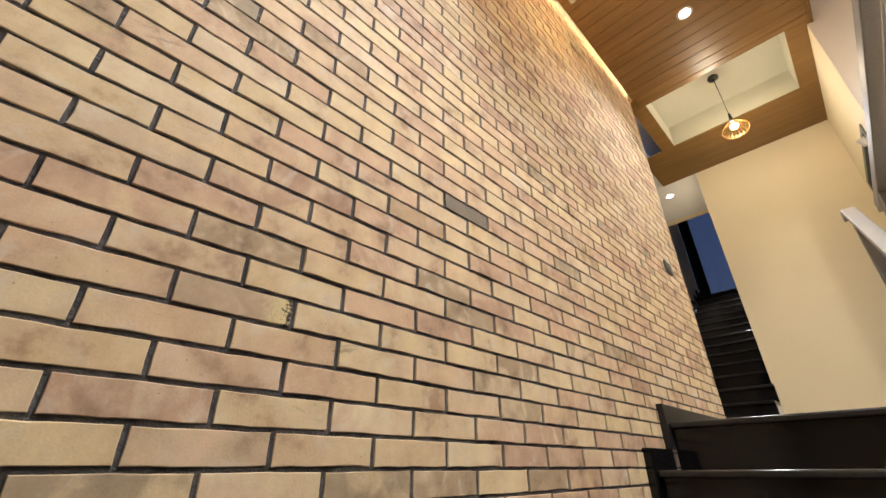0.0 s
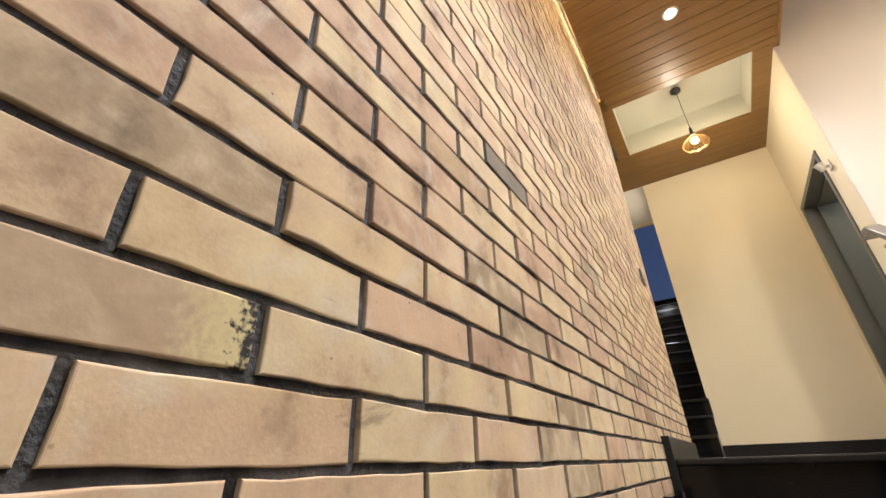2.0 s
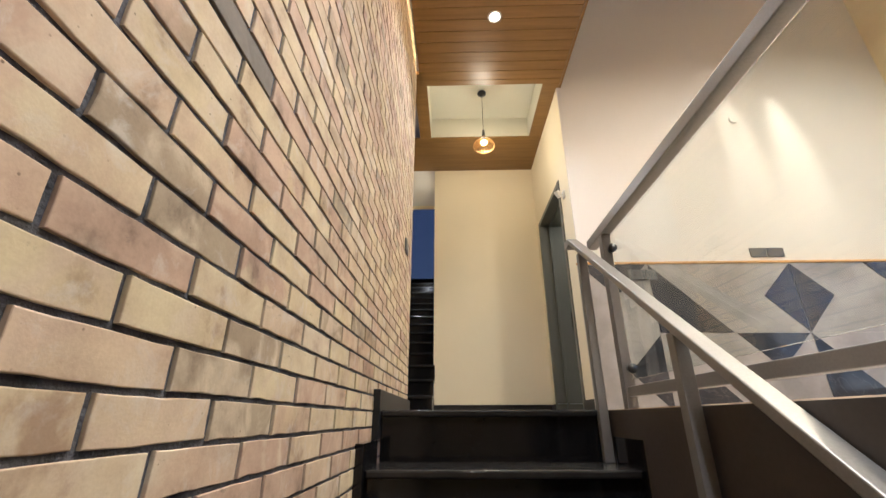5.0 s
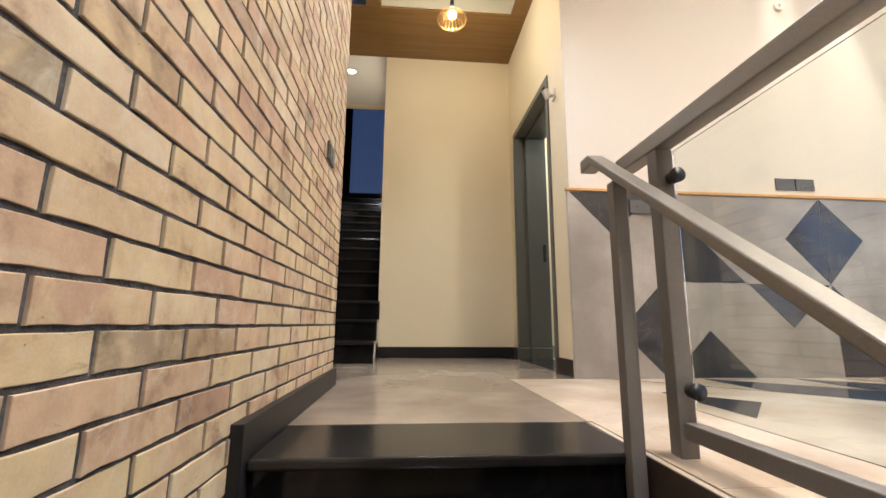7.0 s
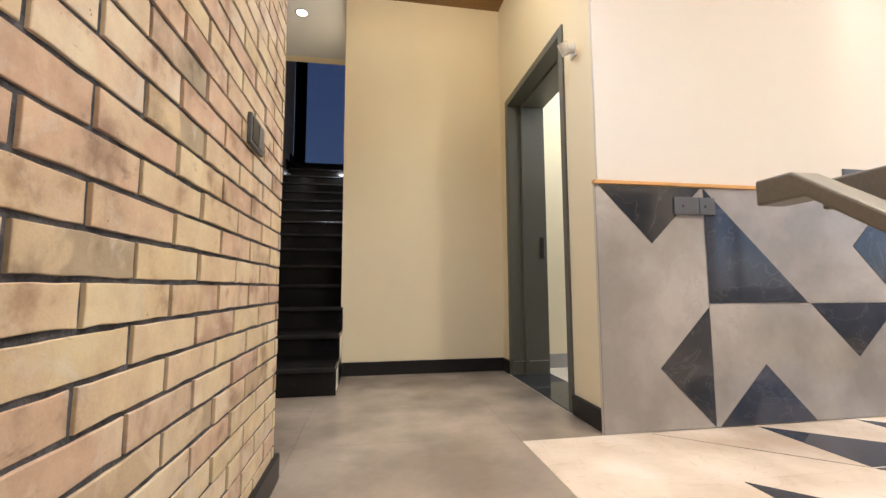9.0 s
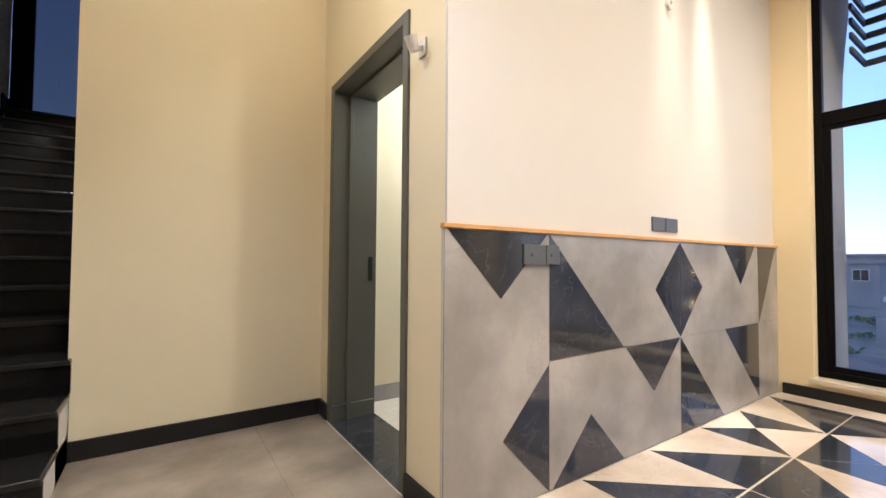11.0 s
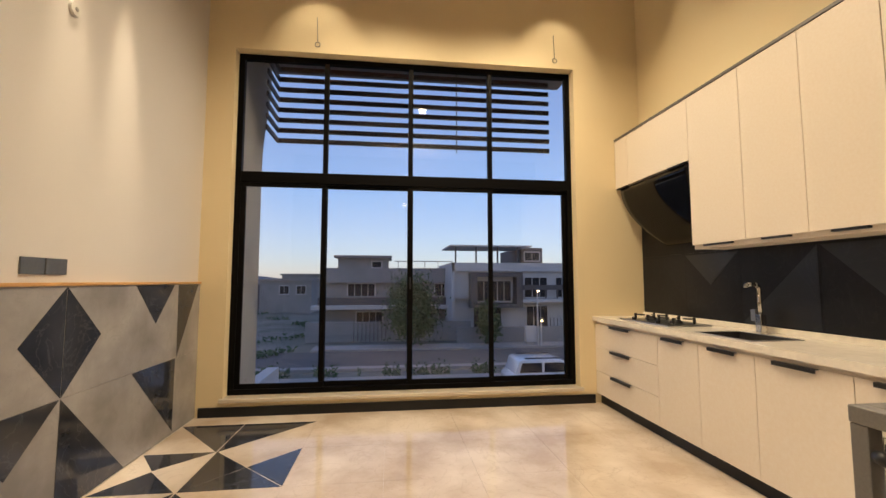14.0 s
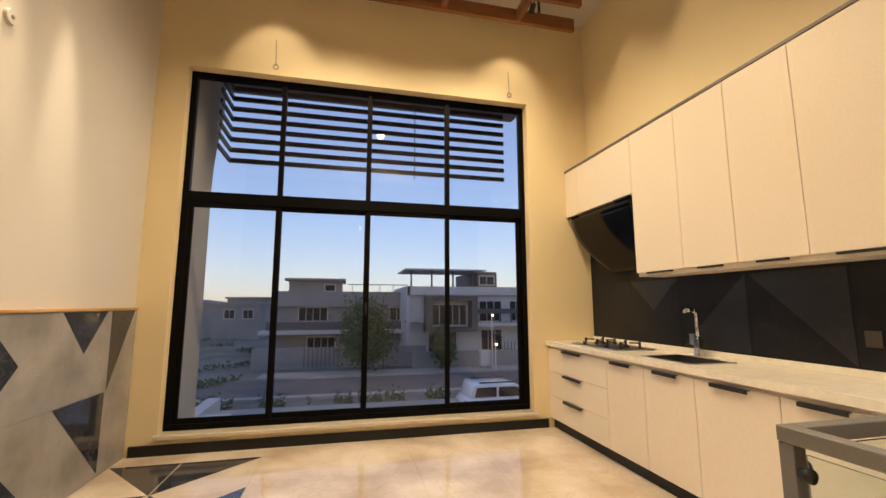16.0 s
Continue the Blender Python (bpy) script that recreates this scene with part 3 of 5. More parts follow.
boxpart("threshold", (Xd - 0.01, 4.05, -0.004, Xd + 0.31, 5.02, 0.004), M_NAVYTILE, frame_door)
# lit room behind the doorway
structure("wall_bathroom", boxes((3.4, 3.86, 0, 3.6, Y_CREAM, 2.8), (1.802, 3.862, 2.8, 3.6, 5.4, 2.9)), M_WHITE, "pale painted wall of the lit room behind the door", "wall")
structure("floor_bathroom", boxes((Xd + 0.311, 3.87, -0.004, 3.4, Y_CREAM, 0.003)), M_COUNTER, "white tiled floor of the lit room behind the door", "floor")
structure("baseboard_bathroom", boxes((Xd + 0.311, Y_CREAM - 0.014, 0.003, 3.39, Y_CREAM - 0.001, 0.12)), M_GREYTILE, "grey tile skirting of the lit room", "skirting")

# ---- tiled dado ----
dado = structure("wall_dado_base", boxes((1.474, Y_DADO + 0.006, 0, X_WIN - 0.001, Y_DADO + 0.021, 1.205)), M_GROUT, "dado of grey and charcoal marble tiles in a triangle pattern", "tiled dado")
XJ = [1.474, 2.075, 2.675, 3.28, 3.885, 4.48, 4.883]


def tile(name, pts, axis, a, b, material, parent):
    bm = bmesh.new()
    prism(bm, pts, axis, a, b)
    return part(name, bm, material, parent)


def cell(x0, x1, z0, z1):
    g = 0.0015
    return [(x0 + g, z0 + g), (x1 - g, z0 + g), (x1 - g, z1 - g), (x0 + g, z1 - g)]


wide = [(1.474, 2.075), (2.075, 3.28), (3.28, 4.48), (4.48, 4.883)]
for z0, z1 in ((0.0, 0.605), (0.605, 1.205)):
    for x0, x1 in wide:
        if z0 == 0.605 and x0 == 1.474:
            continue
        tile("tile", cell(x0, x1, z0 if x0 > 1.5 else 0.0, z1 if x0 > 1.5 else 1.205), "y", Y_DADO, Y_DADO + 0.0065, M_GREYTILE, dado)
DARK = [[(1.49, 1.2), (2.06, 1.2), (1.771, 0.911)], [(2.078, 1.2), (2.078, 0.609), (2.668, 0.609)],
        [(3.277, 1.197), (2.994, 0.913), (3.277, 0.61)], [(3.283, 1.197), (3.568, 0.913), (3.283, 0.61)],
        [(3.90, 1.2), (4.42, 1.2), (4.165, 0.915)], [(4.484, 1.2), (4.84, 1.2), (4.50, 0.612)],
        [(2.072, 0.588), (2.072, 0.004), (1.785, 0.296)], [(2.385, 0.296), (2.10, 0.004), (2.668, 0.004)],
        [(2.69, 0.602), (3.27, 0.602), (2.972, 0.318)], [(3.283, 0.60), (3.283, 0.004), (3.865, 0.004)],
        [(3.90, 0.602), (4.476, 0.602), (4.476, 0.03)]]
for tri in DARK:
    tile("tile_inlay", tri, "y", Y_DADO - 0.0025, Y_DADO + 0.004, M_NAVYTILE, dado)
ledge = structure("trim_dado", boxes((1.468, Y_DADO - 0.01, 1.2055, X_WIN - 0.001, Y_DADO + 0.0215, 1.224), bevel=0.002), M_TRIM, "golden oak trim along the top of the dado", "trim")

# ---- patterned floor border ----
FY = [2.552, 3.15, 3.655]
FX = [1.07, 1.70, 2.285, 2.88, 3.47, 4.065, 4.65, 4.884]


def slab_tile(x0, y0, x1, y1, material, name="tile"):
    g = 0.0007
    return part(name, boxes((x0 + g, y0 + g, -0.0045, x1 - g, y1 - g, 0.0)), material, floor)


FLOORDARK = [[(4.06, 3.157), (4.647, 3.157), (4.647, 3.65)], [(4.06, 3.147), (4.647, 3.147), (4.647, 2.556)],
             [(4.06, 3.64), (4.06, 3.16), (3.79, 3.445)], [(3.485, 3.64), (3.775, 3.44), (3.475, 3.165)],
             [(3.475, 3.146), (4.06, 3.146), (3.775, 2.86)], [(3.473, 3.142), (3.473, 2.56), (3.77, 2.855)], [(3.48, 2.555), (4.055, 2.555), (3.775, 2.85)],
             [(2.885, 3.64), (3.462, 3.158), (2.885, 3.158)], [(2.885, 3.146), (3.462, 3.146), (2.885, 2.56)],
             [(2.29, 3.64), (2.875, 3.158), (2.29, 3.158)], [(2.29, 3.146), (2.875, 3.146), (2.875, 2.56)],
             [(1.705, 3.64), (2.28, 3.158), (1.99, 3.4)], [(1.705, 2.56), (1.705, 3.14), (1.99, 2.86)]]
for a, b in zip(FX[1:], FX[2:]):
    for c, d in zip(FY, FY[1:]):
        slab_tile(a, c, b, d, M_FLOOR)
for tri in FLOORDARK:
    bm = bmesh.new()
    prism(bm, tri, "z", -0.002, 0.0015)
    part("tile_inlay", bm, M_NAVYTILE, floor)
# plain floor of the high room
ys = [Y_KIT, -0.45, 0.15, 0.75, 1.35, 1.95, 2.552]
for a, b in zip(FX[1:], FX[2:]):
    for c, d in zip(ys, ys[1:]):
        if b <= 1.8 and d <= 0.76:
            continue
        slab_tile(a, c, b, d, M_FLOOR)
for c, d in ((0.452, 0.75), (0.75, 1.35), (1.35, 1.95), (1.95, 2.552)):
    slab_tile(1.085, c, 1.70, d, M_FLOOR)
slab_tile(1.07, 2.552, 1.70, Y_DADO, M_FLOOR)
# corridor floor
for x0, x1 in ((0.061, 1.068),):
    for c, d in ((2.546, 3.15), (3.15, 3.75), (3.75, 4.35), (4.35, Y_CREAM - 0.019)):
        slab_tile(x0, c, x1, d, M_FLOORGREY)
for c, d in ((Y_DADO, 4.35), (4.35, Y_CREAM - 0.019)):
    slab_tile(1.068, c, X_DOOR - 0.019, d, M_FLOORGREY)
slab_tile(-0.93, Y_END + 0.03, 0.0605, 4.64, M_FLOORGREY)

# ---- window ----
win = tagged(new("window_1"), "tall black aluminium window with louvres outside", "window", kind="structure")
xw0, xw1 = 4.985, 5.045
ya, yb, za, zb, zt = -0.004, 3.429, 0.161, 3.494, 2.254
for name, s in (("window_frame", (xw0, ya, za, xw1, yb, za + 0.05)), ("window_frame", (xw0, ya, zb - 0.055, xw1, yb, zb)),
                ("window_frame", (xw0, ya, za + 0.05, xw1, ya + 0.055, zb - 0.055)), ("window_frame", (xw0, yb - 0.055, za + 0.05, xw1, yb, zb - 0.055)),
                ("transom", (xw0 - 0.004, ya + 0.055, zt - 0.06, xw1, yb - 0.055, zt + 0.05))):
    boxpart(name, s, M_FRAME, win, 0.004)
MY = [0.888, 1.724, 2.578]
for y in MY:
    boxpart("mullion", (xw0 + 0.004, y - 0.024, zt + 0.05, xw1 - 0.004, y + 0.024, zb - 0.055), M_FRAME, win, 0.004)
edges = [ya + 0.055] + MY + [yb - 0.055]
for i, (a, b) in enumerate(zip(edges, edges[1:])):
    part("pane", boxes((5.014, a, zt + 0.05, 5.018, b, zb - 0.055)), M_PANE, win).visible_shadow = False
    x0 = 4.99 if i % 2 else 5.016
    a2, b2 = a - (0.022 if i else 0), b + (0.022 if i < 3 else 0)
    sash = part("sash", boxes((x0, a2, za + 0.052, x0 + 0.024, b2, za + 0.10), (x0, a2, zt - 0.10, x0 + 0.024, b2, zt - 0.062),
                              (x0, a2, za + 0.10, x0 + 0.024, a2 + 0.05, zt - 0.10), (x0, b2 - 0.05, za + 0.10, x0 + 0.024, b2, zt - 0.10), bevel=0.003), M_FRAME, win)
    part("pane", boxes((x0 + 0.010, a2 + 0.05, za + 0.10, x0 + 0.014, b2 - 0.05, zt - 0.10)), M_PANE, sash).visible_shadow = False
    if i in (1, 2):
        yy = b2 - 0.025 if i == 1 else a2 + 0.025
        boxpart("latch", (x0 - 0.008, yy - 0.008, 1.15, x0 - 0.0005, yy + 0.008, 1.27), M_BLACK, sash, 0.002)
boxpart("window_sill", (X_WIN - 0.035, -0.03, 0.125, 4.984, 3.455, 0.160), M_SILL, win, 0.006)

# louvre screen outside
fin = structure("wall_fin", bmesh.new(), M_GREYMETAL, "grey rendered side fin outside the window", "wall fin")
bm = bmesh.new()
prism(bm, [(5.14, -3.4), (5.80, -3.4), (5.78, 2.55), (5.81, 2.8), (5.90, 3.1), (6.05, 3.5), (6.1, 4.4), (5.14, 4.4)], "y", 3.42, 3.60)
fin.data.materials.clear()
bm.to_mesh(fin.data)
bm.free()
M_FIN = mat("grey_render", (0.30, 0.285, 0.275), 0.85, scale=1.5, fine=80, bump=0.2)
fin.data.materials.append(M_FIN)
structure("wall_fin_right", boxes((5.14, -0.62, -3.4, 5.9, -0.42, 4.4)), M_FIN, "grey rendered fin outside the window", "wall fin")
structure("canopy_slab", boxes((5.14, -0.42, 3.95, 6.3, 3.419, 4.1)), M_FIN, "grey rendered slab above the louvres", "canopy")
louvre = thing("louvre_screen", "dark brown aluminium louvres above the window outside", "louvre screen")
M_LOUVRE = mat("louvre_aluminium", (0.075, 0.058, 0.056), 0.5, 0.3, bump=0.02)
for k in range(8):
    z = 2.90 + 0.1275 * k
    boxpart("slat", (5.90, -0.13, z, 5.93, 3.275, z + 0.055), M_LOUVRE, louvre, 0.003)
    boxpart("slat", (5.45, 3.276, z, 5.93, 3.30, z + 0.055), M_LOUVRE, louvre, 0.003)
boxpart("rod", (5.932, 1.09, 2.86, 5.942, 1.10, 3.95), M_LOUVRE, louvre)

# ---- railings ----
guard = thing("glass_guard", "grey steel guard with clear glass panels round the stair void", "railing")
ZR = 0.87


def clamp(parent, p, d):
    bm = bmesh.new()
    cyl(bm, p, tuple(Vector(p) + Vector(d) * 0.034), 0.018, 0.022, 18)
    return part("glass_clamp", bm, M_BLACK, parent, "black rubber glass clamp", True)


GX, GY0, GY1, GX2 = 1.154, 0.55, 2.35, 1.847
for s in ((GX - 0.026, GY0 - 0.026, ZR - 0.05, GX + 0.026, GY1 + 0.005, ZR), (GX + 0.027, GY0 - 0.026, ZR - 0.05, GX2 + 0.026, GY0 + 0.026, ZR), (GX2 - 0.026, -0.12, ZR - 0.05, GX2 + 0.026, GY0 - 0.027, ZR)):
    boxpart("top_rail", s, M_RAIL, guard, 0.004)
for s in ((GX - 0.02, GY0 + 0.03, 0.05, GX + 0.02, GY1 - 0.23, 0.09), (GX + 0.03, GY0 - 0.02, 0.05, GX2 - 0.03, GY0 + 0.02, 0.09), (GX2 - 0.02, -0.08, 0.05, GX2 + 0.02, GY0 - 0.03, 0.09)):
    boxpart("bottom_rail", s, M_GREYMETAL, guard, 0.003)
for x, y in ((GX, GY1 - 0.195), (GX2, GY0), (GX2, -0.095)):
    boxpart("post", (x - 0.024, y - 0.024, 0, x + 0.024, y + 0.024, ZR - 0.051), M_GREYMETAL, guard, 0.003)
for a, b in ((GY0 + 0.013, GY1 - 0.245),):
    part("glass_panel", boxes((GX + 0.006, a, 0.12, GX + 0.012, b, ZR - 0.07), bevel=0.001), M_GLASS, guard).visible_shadow = False
    for y, d in ((b + 0.02, -1),):
        for z in (0.165, 0.73):
            clamp(guard, (GX + 0.011, y, z), (0, d, 0))
part("glass_panel", boxes((GX + 0.0125, GY0 + 0.006, 0.12, GX2 - 0.05, GY0 + 0.012, ZR - 0.07), bevel=0.001), M_GLASS, guard).visible_shadow = False
part("glass_panel", boxes((GX2 + 0.006, -0.04, 0.12, GX2 + 0.016, GY0 - 0.05, ZR - 0.07), bevel=0.001), M_GLASS, guard).visible_shadow = False
for x, z in ((GX2 - 0.03, 0.74), (GX2 - 0.03, 0.2)):
    clamp(guard, (x, GY0 + 0.011, z), (-1 if x > 1.5 else 1, 0, 0))
for y in (GY0 - 0.03, -0.06):
    for z in (0.74, 0.2):
        clamp(guard, (GX2 + 0.011, y, z), (0, -1 if y > 0.3 else 1, 0))

hand = thing("stair_handrail", "grey steel stair handrail on square posts", "handrail")
SL = RISE / RUN
hx = 1.034


def rail_z(y):
    return 0.866 - SL * max(2.303 - y, 0.0)


bm = bmesh.new()
prism(bm, [(2.362, 0.866), (2.362, 0.824), (2.285, 0.824), (-1.9, rail_z(-1.9) - 0.06), (-1.9, rail_z(-1.9)), (2.303, 0.866)], "x", hx - 0.026, hx + 0.026)
bmesh.ops.bevel(bm, geom=bm.edges[:], offset=0.004, segments=2, affect="EDGES", profile=0.5)
part("top_rail", bm, M_RAIL, hand)
for i in range(6):
    y = 2.18 - 0.74 * i
    k = math.ceil((Y_NOSE - y) / RUN)
    boxpart("post", (hx - 0.02, y - 0.02, -RISE * k, hx + 0.02, y + 0.02, rail_z(y) - 0.045), M_GREYMETAL, hand, 0.003)

# ---- kitchen ----
kit_face = -0.175
XS = [(3.872, X_WIN - 0.002), (3.43, 3.872), (2.98, 3.43), (2.455, 2.98), (1.925, 2.455)]


def pull(parent, x0, x1, z, yf):
    bm = boxes((x0, yf - 0.002, z - 0.004, x1, yf + 0.024, z), (x0, yf + 0.020, z - 0.022, x1, yf + 0.024, z - 0.004), bevel=0.001)
    return part("edge_pull", bm, M_BLACK, parent, "black edge pull")


def base_unit(x0, x1, fronts, pulls):
    u = thing("base_cabinet", "cream lacquered base cabinet with black edge pulls", "cabinet", "kitchen base cabinets")
    boxpart("body", (x0, Y_KIT + 0.002, 0.1, x1, kit_face - 0.021, 0.815), M_CAB, u)
    boxpart("toe_kick", (x0, kit_face - 0.07, 0.0, x1, kit_face - 0.05, 0.0995), M_SKIRT, u)
    for z0, z1 in fronts:
        d = boxpart("drawer_front" if len(fronts) > 1 else "door", (x0 + 0.002, kit_face - 0.02, z0 + 0.002, x1 - 0.002, kit_face, z1 - 0.002), M_CAB, u, 0.0015)
        pull(d, pulls[0], pulls[1], z1 - 0.002, kit_face)
    return u


base_unit(*XS[0], [(0.1, 0.325), (0.325, 0.565), (0.565, 0.80)], (4.24, 4.57))
base_unit(*XS[1], [(0.1, 0.80)], (3.56, 3.80))
base_unit(*XS[2], [(0.1, 0.80)], (3.10, 3.32))
base_unit(*XS[3], [(0.1, 0.80)], (2.61, 2.85))
base_unit(*XS[4], [(0.1, 0.80)], (2.15, 2.36))
end = thing("end_panel", "brown veneered tall end panel of the kitchen run", "panel")
boxpart("lower_panel", (1.906, Y_KIT + 0.002, 0.0, 1.924, kit_face + 0.002, 0.82), M_ENDPANEL, end, 0.001)
boxpart("upper_panel", (1.906, Y_KIT + 0.002, 0.872, 1.924, -0.446, 2.74), M_ENDPANEL, end, 0.001)

SINK = (3.06, -0.56, 3.50, -0.24)
bm = bmesh.new()
x0, x1, y0, y1 = 1.90, X_WIN - 0.002, Y_KIT + 0.002, -0.15
for s in ((x0, y0, 0.825, SINK[0], y1, 0.87), (SINK[2], y0, 0.825, x1, y1, 0.87), (SINK[0], y0, 0.825, SINK[2], SINK[1], 0.87), (SINK[0], SINK[3], 0.825, SINK[2], y1, 0.87)):
    box(bm, *s)
bmesh.ops.remove_doubles(bm, verts=bm.verts[:], dist=0.0001)
top = tagged(obj("worktop", bm, M_COUNTER), "white quartz worktop with a low upstand", "worktop")
boxpart("upstand", (1.926, Y_KIT + 0.011, 0.8705, X_WIN - 0.003, Y_KIT + 0.03, 0.912), M_COUNTER, top, 0.002)

sink = thing("kitchen_sink", "black undermount sink with a steel rim", "sink")
sx0, sy0, sx1, sy1 = SINK
part("basin", boxes((sx0 + 0.004, sy0 + 0.004, 0.70, sx1 - 0.004, sy1 - 0.004, 0.706), (sx0 + 0.002, sy0 + 0.002, 0.706, sx0 + 0.010, sy1 - 0.002, 0.872), (sx1 - 0.010, sy0 + 0.002, 0.706, sx1 - 0.002, sy1 - 0.002, 0.872),
                     (sx0 + 0.010, sy0 + 0.002, 0.706, sx1 - 0.010, sy0 + 0.010, 0.872), (sx0 + 0.010, sy1 - 0.010, 0.706, sx1 - 0.010, sy1 - 0.002, 0.872)), M_BLACK, sink)
part("rim", boxes((sx0 - 0.02, sy0 - 0.02, 0.8705, sx0 + 0.002, sy1 + 0.02, 0.874), (sx1 - 0.002, sy0 - 0.02, 0.8705, sx1 + 0.02, sy1 + 0.02, 0.874),
                  (sx0 + 0.002, sy0 - 0.02, 0.8705, sx1 - 0.002, sy0 + 0.002, 0.874), (sx0 + 0.002, sy1 - 0.002, 0.8705, sx1 - 0.002, sy1 + 0.02, 0.874)), M_STEEL, sink)
tap = thing("kitchen_tap", "chrome square spout kitchen tap with a side lever", "tap")
tx, ty = 3.40, -0.64
boxpart("tap_base", (tx - 0.024, ty - 0.024, 0.871, tx + 0.024, ty + 0.024, 1.0), M_CHROME, tap, 0.005)
bm = bmesh.new()
pts = [(0, 0.99), (0, 1.17), (0.006, 1.195), (0.03, 1.205), (0.09, 1.207), (0.10, 1.20), (0.102, 1.185)]
for (a, za_), (b, zb_) in zip(pts, pts[1:]):
    cyl(bm, (tx, ty + a, za_), (tx, ty + b, zb_), 0.014, seg=12)
part("spout", bm, M_CHROME, tap, smooth=True)
bm = boxes((tx + 0.03, ty - 0.012, 0.95, tx + 0.07, ty + 0.012, 1.03), bevel=0.004)
part("lever", bm, M_STEEL, tap)
hob = thing("gas_hob", "steel gas hob with two black burners", "hob")
hx0, hx1, hy0, hy1 = 3.82, 4.52, -0.62, -0.24
boxpart("hob_plate", (hx0, hy0, 0.8705, hx1, hy1, 0.882), M_STEEL, hob, 0.003)
for bx in (4.0, 4.34):
    bm = bmesh.new()
    cyl(bm, (bx, -0.44, 0.882), (bx, -0.44, 0.902), 0.055, 0.045)
    cyl(bm, (bx, -0.44, 0.902), (bx, -0.44, 0.912), 0.035, 0.03)
    part("burner", bm, M_BLACK, hob)
    for a in range(4):
        c, s = math.cos(a * math.pi / 2 + 0.78), math.sin(a * math.pi / 2 + 0.78)
        bm = bmesh.new()
        cyl(bm, (bx + 0.05 * c, -0.44 + 0.05 * s, 0.922), (bx + 0.14 * c, -0.44 + 0.14 * s, 0.922), 0.007, seg=8)
        cyl(bm, (bx + 0.13 * c, -0.44 + 0.13 * s, 0.8825), (bx + 0.13 * c, -0.44 + 0.13 * s, 0.935), 0.011, seg=8)
        part("pan_support", bm, M_BLACK, hob)
    bm = bmesh.new()
    cyl(bm, (bx, -0.275, 0.882), (bx, -0.275, 0.905), 0.018, 0.016)
    part("knob", bm, M_BLACK, hob)

splash = structure("wall_splashback", boxes((1.926, Y_KIT + 0.0005, 0.872, X_WIN - 0.001, Y_KIT + 0.005, 2.25)), M_SLATE, "charcoal tiled splashback with a faint triangle pattern", "splashback")
for x0, x1 in ((1.926, 2.448), (2.448, 3.045), (3.045, 3.645), (3.645, 4.245), (4.245, 4.883)):
    for z0, z1 in ((0.874, 1.475), (1.475, 2.07)):
        tile("tile", [(x0 + 0.001, z0 + 0.001), (x1 - 0.001, z0 + 0.001), (x1 - 0.001, z1 - 0.001), (x0 + 0.001, z1 - 0.001)], "y", Y_KIT + 0.005, Y_KIT + 0.010, M_SLATE, splash)
M_SLATE2 = marble("blue_black_slate_tile", (0.020, 0.0206, 0.024), (0.0135, 0.014, 0.0165), 0.33, (0.06, 0.06, 0.065), 0.2)
for tri in ([(3.04, 1.46), (2.46, 1.46), (2.46, 0.92)], [(3.64, 0.92), (3.06, 0.92), (3.06, 1.46)], [(4.24, 1.46), (3.95, 1.2), (3.66, 1.46)]):
    tile("tile_inlay", tri, "y", Y_KIT + 0.008, Y_KIT + 0.0118, M_SLATE2, splash)


def wall_unit(x0, x1, z0, z1, pulls):
    u = thing("wall_cabinet", "cream lacquered wall cabinet with a black edge pull", "cabinet", "kitchen wall cabinets")
    boxpart("body", (x0, Y_KIT + 0.013, z0 - (0.03 if z0 < 2 else 0), x1, -0.471, z1), M_CAB, u)
    d = boxpart("door", (x0 + 0.002, -0.47, z0 + 0.002, x1 - 0.002, -0.45, z1 - 0.002), M_CAB, u, 0.0015)
    bm = boxes((pulls[0], -0.472, z0 - 0.012, pulls[1], -0.446, z0 + 0.001), bevel=0.001)
    part("edge_pull", bm, M_BLACK, d, "black edge pull")
    return u


for x0, x1 in ((1.93, 2.435), (2.435, 2.855), (2.855, 3.285), (3.285, 3.787)):
    wall_unit(x0, x1, 1.51, 2.715, (x0 + 0.12, x1 - 0.12))
wall_unit(3.787, 4.65, 2.20, 2.715, (3.83, 4.05))
wall_unit(4.65, X_WIN - 0.002, 2.20, 2.715, (4.68, 4.86))
tagged(obj("cornice_strip", boxes((1.93, Y_KIT + 0.013, 2.716, X_WIN - 0.002, -0.444, 2.736)), M_GREYMETAL), "grey metal strip along the top of the wall cabinets", "trim strip")
hood = thing("cooker_hood", "angled black glass cooker hood over the gas hob", "cooker hood")
bm = bmesh.new()
NU, NV = 16, 12
grid = []
for j in range(NV + 1):
    v = j / NV
    yy = -0.455 - 0.20 * v ** 1.6
    zz = 2.185 - 0.62 * v
    xl = 4.80 - 0.42 * v ** 2.2
    grid.append([bm.verts.new((3.80 + (xl - 3.80) * i / NU, yy, zz)) for i in range(NU + 1)])
for a, b in zip(grid, grid[1:]):
    for i in range(NU):
        bm.faces.new((a[i], a[i + 1], b[i + 1], b[i]))
ext = bmesh.ops.extrude_face_region(bm, geom=bm.faces[:])
bmesh.ops.translate(bm, verts=[g for g in ext["geom"] if isinstance(g, bmesh.types.BMVert)], vec=(0, -0.015, -0.004))
bmesh.ops.recalc_face_normals(bm, faces=bm.faces[:])
part("glass_panel", bm, M_BLACKGLASS, hood, smooth=True)
bm = bmesh.new()
prism(bm, [(-0.73, 2.19), (-0.50, 2.19), (-0.68, 1.66), (-0.73, 1.66)], "x", 3.86, 4.35)
part("hood_body", bm, M_BLACK, hood)


M_BRONZE = mat("bronze_grey_plate", (0.055, 0.045, 0.036), 0.45, 0.0, bump=0.0)


